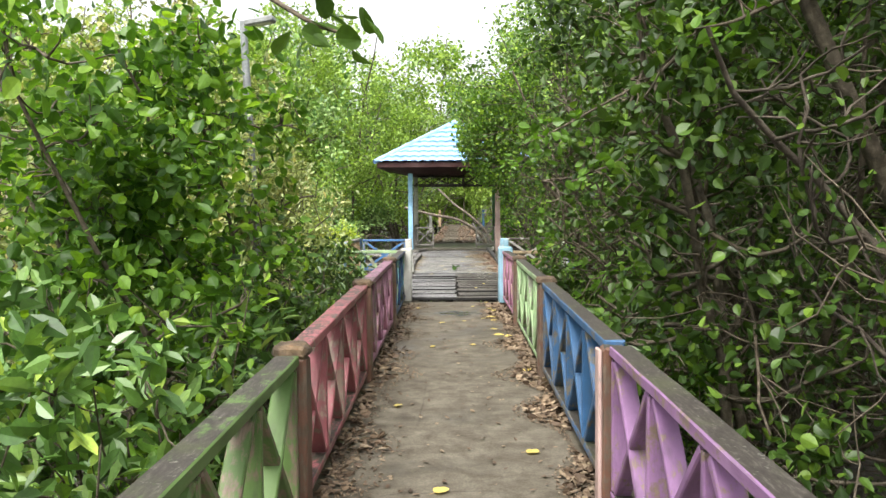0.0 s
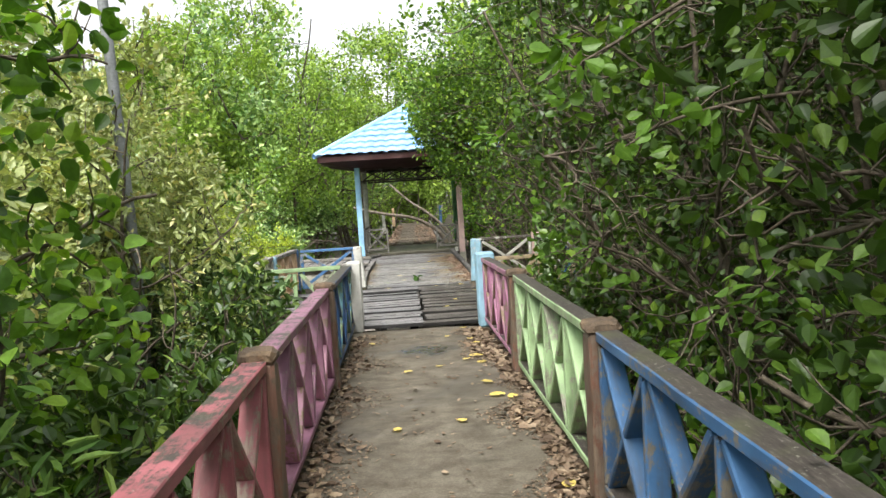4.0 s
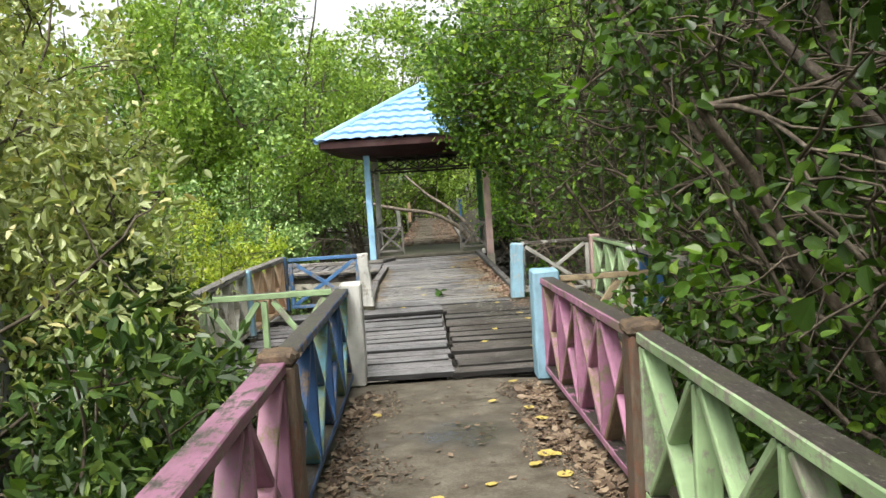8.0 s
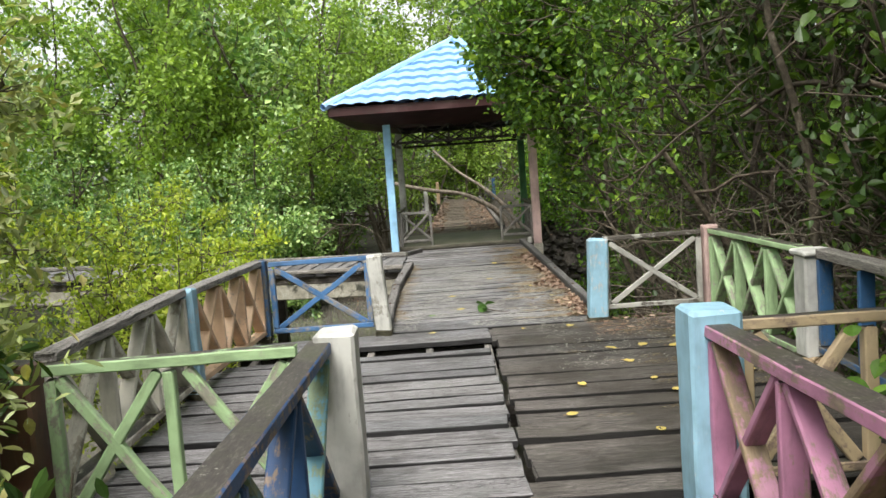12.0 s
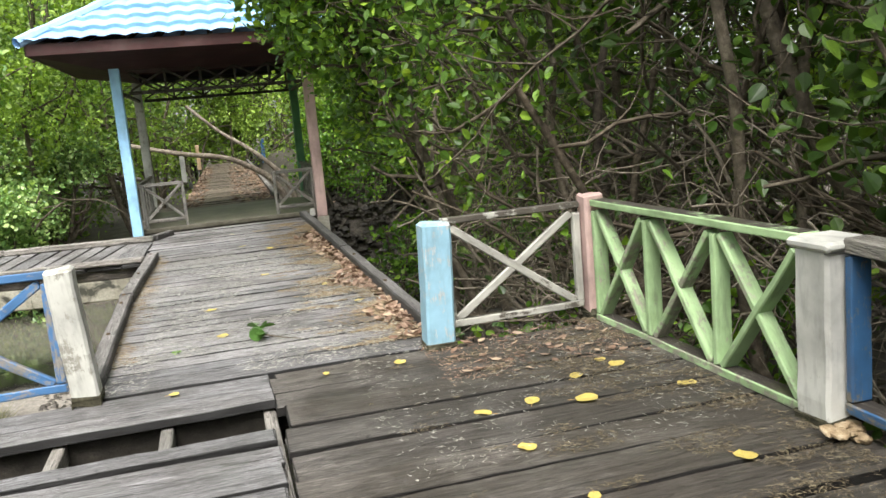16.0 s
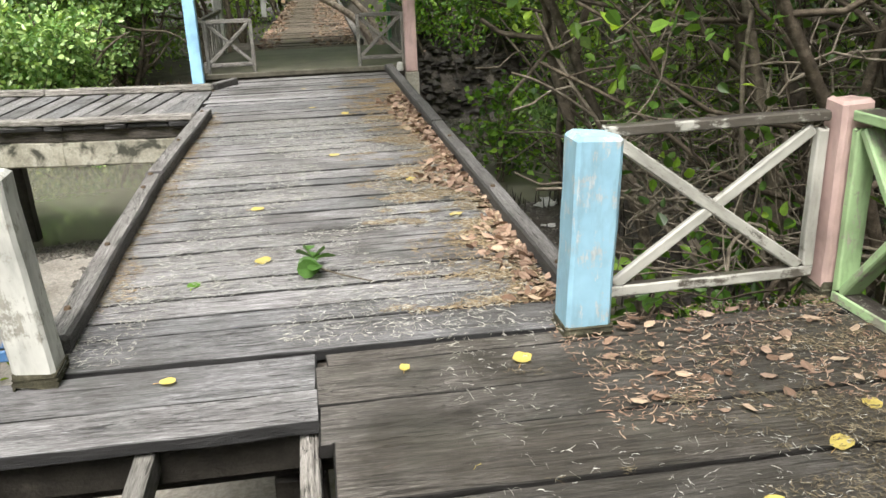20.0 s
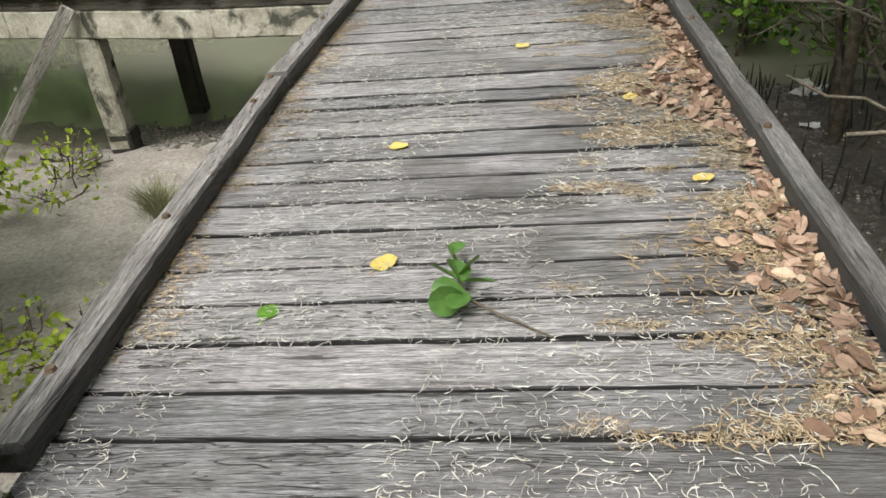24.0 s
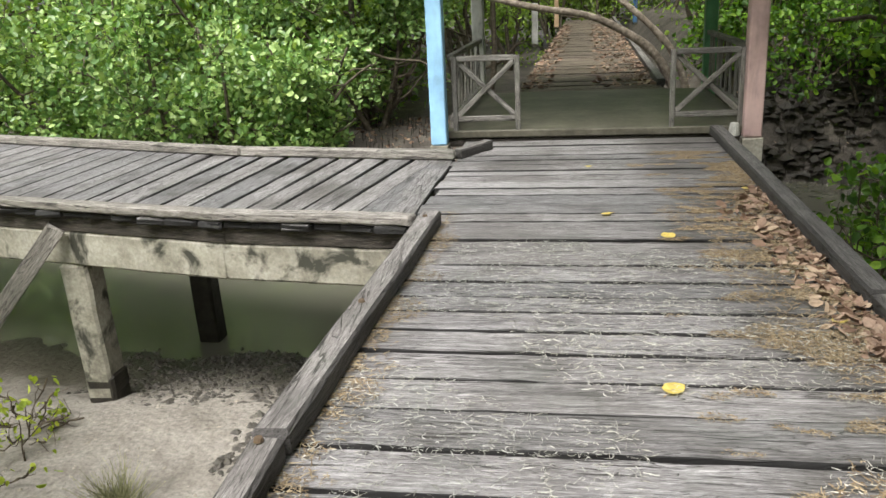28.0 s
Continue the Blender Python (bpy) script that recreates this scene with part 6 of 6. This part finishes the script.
def threads(name, label, material, count, seed, place, size, width=0.0022, k=5):
    """Short curled fibres lying on the boards."""
    rng = np.random.default_rng(seed)
    P = place(rng, count)
    n = len(P)
    a, bend = rng.uniform(0, 2 * math.pi, n), rng.normal(size=n) * 2.2
    L = size * rng.uniform(0.4, 1.3, n)
    V = np.zeros((n, k, 2, 3))
    x, y = P[:, 0].copy(), P[:, 1].copy()
    for i in range(k):
        ang = a + bend * i / k
        nxv, nyv = -np.sin(ang), np.cos(ang)
        w = width * (0.5 if i in (0, k - 1) else 1.0)
        for s, sg in ((0, -1), (1, 1)):
            V[:, i, s, 0], V[:, i, s, 1] = x + nxv * w * sg, y + nyv * w * sg
            V[:, i, s, 2] = P[:, 2] + 0.006 + 0.004 * rng.uniform(0, 1, n)
        x, y = x + np.cos(ang) * L / (k - 1), y + np.sin(ang) * L / (k - 1)
    base = np.arange(n)[:, None] * k * 2
    q = np.array([(2 * i, 2 * i + 1, 2 * i + 3, 2 * i + 2) for i in range(k - 1)])
    F = (base[:, :, None] + q[None]).reshape(-1, 4)
    return tagged(part(name, tri_mesh(name, V.reshape(-1, 3), F, material), material), label, "plant litter", kind="stuff")


threads("pale_flower_litter", "pale curled flower threads scattered over the boards", L_PALE, 9800, 11, flat_zone(-0.85, 1.05, 17.4, 22.2, 0.004, 0.36, 1.6), 0.042, 0.0008)
threads("pale_flower_litter", "pale curled flower threads scattered over the platform", L_PALE, 1100, 12, flat_zone(0.5, 2.1, 15.6, 17.4, 0.006, 0.3, 1.4), 0.036, 0.0006)
threads("straw_litter", "straw-coloured plant litter along the kerb", L_STRAW, 5200, 13, edge_strip(17.6, 23.8, 1.06, 0.25, lambda v: 0.004, 1.5), 0.05, 0.0017)


def drifts(x0, x1, y0, y1, z, thr):
    """Mats drawn out along the boards, denser towards x1."""
    def place(rng, n):
        x, y = x0 + (x1 - x0) * rng.uniform(0, 1, n * 6) ** 0.75, rng.uniform(y0, y1, n * 6)
        keep = np.array([noise.noise((a * 2.2, b * 6.5, 2.0)) + 0.5 * noise.noise((a * 7, b * 14, 4.0)) + 0.55 * (a - x0) / (x1 - x0) > thr for a, b in zip(x, y)])
        x, y = x[keep][:n], y[keep][:n]
        return np.stack([x, y, np.full(len(x), z)], 1)
    return place


threads("straw_mat", "tan fibre mats drifted over the boards by the kerb", L_STRAW, 44000, 18, drifts(0.3, 1.08, 17.6, 24.6, 0.003, 0.43), 0.021, 0.0010, 3)
threads("straw_mat", "tan fibre mats drifted along the low kerb", L_STRAW, 2600, 20, drifts(-0.66, -0.86, 18.0, 22.6, 0.003, 0.35), 0.03, 0.0015, 3)
threads("straw_mat", "tan fibre mats drifted over the platform boards", L_STRAW_DARK, 5200, 19, drifts(0.5, 2.1, 14.4, 17.4, 0.006, 0.58), 0.034, 0.0008)
threads("straw_litter", "straw-coloured plant litter along the kerb", L_STRAW, 700, 14, edge_strip(17.9, 22.8, -0.85, -0.68, lambda v: 0.004, 1.6), 0.045, 0.0016)
threads("straw_litter", "straw-coloured plant litter by the platform railing", L_STRAW_DARK, 1500, 15, edge_strip(14.4, 17.4, 2.08, 0.9, lambda v: 0.006, 1.2), 0.045, 0.0009)
threads("straw_litter", "brown litter in front of the bare railing", L_DRY, 900, 16, flat_zone(0.95, 2.1, 16.6, 17.4, 0.005, 0.4, 2.2), 0.045, 0.002)
scatter("dry_leaf_litter", "dry leaf scraps in front of the bare railing", "leaf litter", CURLED, L_DRY, 55, 17, flat_zone(1.1, 2.08, 16.6, 17.35, 0.004, 0.45, 2.0), 0.06, 0.85, curl=0.1)


def fallen_leaf(x, y, z, size, turn, material, label, outline=None, tilt=8.0):
    """One fallen leaf: a shallow bowl with a stalk."""
    bm = bmesh.new()
    pts = [(0.0, 0.0)] + [(0.5 - 0.5 * math.cos(math.pi * f), 0.40 * math.sin(math.pi * f) ** 0.75 * rngl.uniform(0.86, 1.1)) for f in (0.16, 0.34, 0.52, 0.7, 0.86)] + [(1.0, 0.0)]
    rim = [(px, py) for px, py in pts] + [(px, -py) for px, py in pts[-2:0:-1]]
    mid = [bm.verts.new((size * f, 0, -0.012 * size)) for f in (0.3, 0.7)]
    edge = [bm.verts.new((size * px, size * py, size * 0.05 * abs(py) + size * rngl.uniform(-0.02, 0.07))) for px, py in rim]
    n = len(edge)
    for i in range(n):
        a, b = edge[i], edge[(i + 1) % n]
        m0 = mid[0] if (a.co.x + b.co.x) / 2 < 0.5 * size else mid[1]
        bm.faces.new((m0, a, b))
    top = min(edge, key=lambda v: (abs(v.co.x - 0.5 * size), -v.co.y))
    bot = min(edge, key=lambda v: (abs(v.co.x - 0.5 * size), v.co.y))
    for v in (top, bot):
        bm.faces.new((mid[0], v, mid[1]))
    st = bmesh.ops.create_cone(bm, segments=5, radius1=0.0016, radius2=0.001, depth=size * 0.35)
    bmesh.ops.rotate(bm, verts=st["verts"], matrix=Matrix.Rotation(math.pi / 2, 3, "Y"))
    bmesh.ops.translate(bm, verts=st["verts"], vec=(-size * 0.15, 0, 0.0))
    me_ob = part("fallen_leaf", bm, material, m=pose(x, y, z + 0.006, tilt * 0.3, -tilt * 0.2, turn))
    return tagged(me_ob, label, "leaf", "fallen leaves")


rngl = random.Random(21)
for (x, y, s) in ((-0.175, 18.34, 0.13), (-0.264, 19.28, 0.11), (0.78, 17.08, 0.12), (1.0, 16.13, 0.12), (1.2, 16.15, 0.12), (1.4, 16.11, 0.15), (1.76, 16.46, 0.13), (0.98, 15.74, 0.12), (1.51, 16.39, 0.12), (1.77, 16.62, 0.1), (1.99, 16.05, 0.13), (0.5, 16.47, 0.09), (1.68, 15.3, 0.13), (1.07, 15.24, 0.08), (1.13, 14.97, 0.09), (0.59, 15.15, 0.1), (0.4, 14.6, 0.1), (1.3, 14.3, 0.12), (0.85, 14.3, 0.09), (0.24, 20.53, 0.12), (0.4, 22.26, 0.12), (0.15, 22.76, 0.1), (0.03, 24.09, 0.08), (1.0, 23.37, 0.12), (1.04, 22.9, 0.1), (0.9, 18.9, 0.11), (0.74, 19.75, 0.12), (0.96, 21.2, 0.1), (-0.45, 17.22, 0.08), (0.38, 17.12, 0.07)):
    fallen_leaf(x, y, deck_z(y) + 0.004, s * 0.7, rngl.uniform(0, 360), L_FALLEN, "yellow fallen leaf lying on the boards")
for (x, y, s) in ((0.48, 9.42, 0.14), (0.62, 9.3, 0.11), (0.55, 9.9, 0.12), (0.2, 8.8, 0.09), (0.58, 10.9, 0.12), (0.5, 11.3, 0.13), (0.6, 11.2, 0.1), (0.46, 11.1, 0.1), (0.55, 12.4, 0.1), (-0.2, 8.7, 0.09), (-0.16, 10.6, 0.09), (0.19, 10.8, 0.08), (0.3, 12.6, 0.08), (0.58, 13.3, 0.1), (-0.1, 4.3, 0.11), (0.45, 5.0, 0.1), (-0.4, 6.2, 0.09), (0.66, 7.4, 0.11), (-0.5, 12.4, 0.09), (0.64, 12.0, 0.11)):
    fallen_leaf(x, y, path_z(y) + 0.008, s * 0.85, rngl.uniform(0, 360), L_FALLEN, "yellow fallen leaf lying on the concrete path")
fallen_leaf(0.31, 16.62, 0.0, 0.13, 200, L_DRY, "pale brown fallen leaf beside the board seam")
fallen_leaf(-0.45, 18.1, 0.0, 0.07, 80, L_ROUND, "small green fallen leaf lying on the boards")

# the green sprig on the boardwalk
sprig = thing("fallen_sprig", (0.09, 18.17, 0.0), "fresh green sprig of round leaves dropped on the boards", "sprig")
V, F = tubes([(np.array([(0.34, 17.98, 0.012), (0.22, 18.06, 0.02), (0.12, 18.13, 0.035), (0.07, 18.26, 0.04), (0.06, 18.36, 0.05)]), [0.003, 0.004, 0.005, 0.004, 0.003])], 6)
part("stem", tri_mesh("stem", V, F, M_BARK, True), M_BARK, sprig)
rngs = np.random.default_rng(8)
L_SPRIG = leafy("fresh_sprig_leaves", [(0.0, (0.045, 0.11, 0.03)), (0.6, (0.09, 0.19, 0.045)), (1.0, (0.15, 0.27, 0.06))], 0.2, 0.4)
for (dx, dy, dz, tx, ty, s) in ((0.12, 18.13, 0.04, -0.8, -0.35, 0.14), (0.12, 18.13, 0.05, -0.9, 0.15, 0.13), (0.1, 18.17, 0.06, -0.2, 0.9, 0.14), (0.12, 18.14, 0.05, -0.4, -0.8, 0.12), (0.08, 18.2, 0.06, 0.5, 0.8, 0.13), (0.07, 18.3, 0.05, -0.3, 1.0, 0.1), (0.06, 18.34, 0.05, 0.3, 1.0, 0.09), (0.1, 18.15, 0.08, 0.6, -0.2, 0.12), (0.09, 18.16, 0.08, -0.7, 0.6, 0.12)):
    V, F = leaf_arrays(ROUND_LEAF, np.array([[dx, dy, dz]]), np.array([[tx, ty, 0.15]]), np.array([s * 0.82]), rngs, 0.65)
    part("leaf", tri_mesh("leaf", V, F, L_SPRIG), L_SPRIG, sprig)

# bracket growth at the foot of the white post
M_FUNGUS = rough_solid("pale_fungus", [(0.3, (0.17, 0.115, 0.06)), (0.55, (0.38, 0.29, 0.18)), (0.75, (0.58, 0.5, 0.37))], 20, 0.6, 0.01)
fungus = thing("fungus_clump", (2.12, 15.22, 0.0), "pale cream fungus clump at the foot of the white post", "fungus")
for i in range(9):
    bm = bmesh.new()
    bmesh.ops.create_icosphere(bm, subdivisions=2, radius=0.036)
    for v in bm.verts:
        d = 1 + 0.5 * noise.noise(v.co * 25 + Vector((i * 3, 0, 0)))
        v.co = Vector((v.co.x * d, v.co.y * d, max(-0.01, v.co.z * 0.45 * d)))
    part("lobe", bm, M_FUNGUS, fungus, "", pose(2.13 + rngl.uniform(-0.09, 0.07), 15.25 + rngl.uniform(-0.07, 0.04), 0.012 + 0.016 * (i % 3), rngl.uniform(-20, 20), rngl.uniform(-20, 20), i * 50))


def tuft(x, y, n, h, seed, label="tuft of dry grass on the mud"):
    """A tuft of grass blades."""
    rng = np.random.default_rng(seed)
    z = mud_height(x, y)
    lines = []
    for _ in range(n):
        a, r = rng.uniform(0, 6.28), rng.uniform(0.15, 0.6)
        p0 = np.array([rng.normal() * 0.04, rng.normal() * 0.04, -0.03])
        d = np.array([math.cos(a) * r, math.sin(a) * r, 1.0]) * h * rng.uniform(0.5, 1.1)
        pts = np.array([p0, p0 + d * 0.5, p0 + d * np.array([1.3, 1.3, 0.9])])
        lines.append((pts, [0.003, 0.0022, 0.0006]))
    V, F = tubes(lines, 3)
    ob = part("grass_tuft", tri_mesh("grass_tuft", V, F, L_GRASS), L_GRASS, m=Matrix.Translation((x, y, z)))
    tagged(ob, label, "grass", "grass tufts")


tuft(-2.5, 21.6, 190, 0.36, 1)
tuft(-2.62, 21.72, 110, 0.28, 2)
tuft(-2.6, 18.9, 70, 0.22, 3)
tuft(2.2, 20.3, 80, 0.25, 4)


def scrap(x, y, size, seed, label):
    """A crumpled sheet of pale plastic lying on the mud."""
    rng = random.Random(seed)
    bm = bmesh.new()
    bmesh.ops.create_grid(bm, x_segments=9, y_segments=7, size=0.5)
    for v in bm.verts:
        r = 1 - 0.25 * abs(noise.noise(Vector((v.co.x * 4, v.co.y * 4, seed))))
        v.co = Vector((v.co.x * size * r, v.co.y * size * 0.6 * r, 0.03 + 0.16 * size * noise.noise(Vector((v.co.x * 5, v.co.y * 5, seed + 0.5)))))
    bmesh.ops.solidify(bm, geom=bm.faces[:], thickness=0.003)
    ob = part("plastic_scrap", bm, M_SCRAP, m=pose(x, y, mud_height(x, y), 0, 0, rng.uniform(0, 360)))
    tagged(ob, label, "scrap", "plastic scraps")


M_SCRAP = rough_solid("dirty_pale_plastic", [(0.3, (0.42, 0.42, 0.40)), (0.6, (0.62, 0.62, 0.60))], 6, 0.2, 0.005, 0.5)
for i, (x, y, s) in enumerate(((2.72, 23.5, 0.34), (2.5, 22.7, 0.16), (2.85, 24.0, 0.22), (-2.0, 19.3, 0.10))):
    scrap(x, y, s, i + 1, "dirty white plastic scrap lying on the mud")
M_STUB = rough_solid("dirty_white_stub", [(0.3, (0.4, 0.4, 0.37)), (0.6, (0.62, 0.62, 0.58))], 12, 0.3, 0.004, 0.6)
stub = bmesh.new()
bmesh.ops.create_cone(stub, cap_ends=True, segments=14, radius1=0.05, radius2=0.036, depth=0.11)
bmesh.ops.bevel(stub, geom=stub.edges[:], offset=0.008, segments=2, affect="EDGES")
tagged(part("white_stub", stub, M_STUB, m=pose(1.27, 25.3, 0.055, 0, 0, 0)), "small dirty white stub beside the pink post", "stub")
# breathing roots and stones on the mud


def spikes(name, label, count, seed, zones, h, r, material):
    rng = np.random.default_rng(seed)
    lines = []
    for _ in range(count):
        x0, x1, y0, y1 = zones[rng.integers(0, len(zones))]
        x, y = rng.uniform(x0, x1), rng.uniform(y0, y1)
        z = mud_height(x, y)
        hh = h * rng.uniform(0.4, 1.2)
        lean = rng.normal(size=2) * 0.12 * hh
        lines.append((np.array([(x, y, z - 0.03), (x + lean[0] * 0.5, y + lean[1] * 0.5, z + hh * 0.5), (x + lean[0], y + lean[1], z + hh)]), [r, r * 0.8, r * 0.3]))
    V, F = tubes(lines, 5)
    tagged(part(name, tri_mesh(name, V, F, material), material), label, "roots", kind="stuff")


spikes("breathing_roots", "dark breathing roots standing in the mud", 1900, 31, [(-8, -1.6, 29, 33.5), (-8, -1.6, 29.5, 33.5), (2.0, 6.0, 30.4, 32.6), (1.6, 4.5, 17.5, 24.5), (1.5, 3.5, 5, 14), (-3.5, -1.3, 7, 13)], 0.22, 0.009, M_WETPILE)


def stones(name, label, count, seed, zones, size, material):
    rng = np.random.default_rng(seed)
    o = np.array([(1, 0, 0), (0, 1, 0), (-1, 0, 0), (0, -1, 0), (0.6, 0.6, 0.1), (-0.6, 0.6, 0.1), (-0.6, -0.6, 0.1), (0.6, -0.6, 0.1), (0.1, 0.1, 0.75)])
    f = np.array([(8, 0, 4), (8, 4, 1), (8, 1, 5), (8, 5, 2), (8, 2, 6), (8, 6, 3), (8, 3, 7), (8, 7, 0)])
    V, F = [], []
    for i in range(count):
        x0, x1, y0, y1 = zones[rng.integers(0, len(zones))]
        x, y = rng.uniform(x0, x1), rng.uniform(y0, y1)
        s = size * rng.uniform(0.35, 1.3) * np.array([1, rng.uniform(0.5, 1), rng.uniform(0.5, 1)])
        a = rng.uniform(0, 6.28)
        p = (o + rng.normal(size=o.shape) * 0.12) * s
        p = np.stack([p[:, 0] * math.cos(a) - p[:, 1] * math.sin(a), p[:, 0] * math.sin(a) + p[:, 1] * math.cos(a), p[:, 2]], 1)
        V.append(p + np.array([x, y, mud_height(x, y) - 0.005]))
        F.append(f + i * 9)
    tagged(part(name, tri_mesh(name, np.concatenate(V), np.concatenate(F), material), material), label, "stones", kind="stuff")


M_SHELL = rough_solid("dark_shells", [(0.3, (0.035, 0.032, 0.028)), (0.5, (0.085, 0.078, 0.068)), (0.75, (0.22, 0.2, 0.17))], 22, 0.5, 0.01, 0.5)
stones("shell_bank", "dark shells and mud lumps on the creek bank", 8000, 41, [(-3.9, -0.9, 23.2, 24.6), (-3.2, -0.9, 22.9, 24.4), (-2.2, -0.9, 22.0, 24.0), (1.3, 2.6, 18.2, 24.5), (1.3, 3.2, 20.5, 25.0), (-1.9, 0.1, 15.9, 17.3), (-1.9, 0.1, 15.9, 17.3)], 0.036, M_SHELL)
stones("bank_lumps", "dark mud lumps on the steep creek bank", 1100, 43, [(2.0, 6.2, 30.6, 32.2)], 0.13, M_WETPILE)
M_SHELL_PALE = rough_solid("pale_shells", [(0.3, (0.25, 0.22, 0.18)), (0.6, (0.45, 0.41, 0.35))], 22, 0.4, 0.01, 0.6)
stones("shell_scraps", "pale shell scraps scattered over the mud", 1300, 42, [(-4.5, -1.2, 18.2, 23.2), (1.4, 3.2, 18, 23)], 0.018, M_SHELL_PALE)
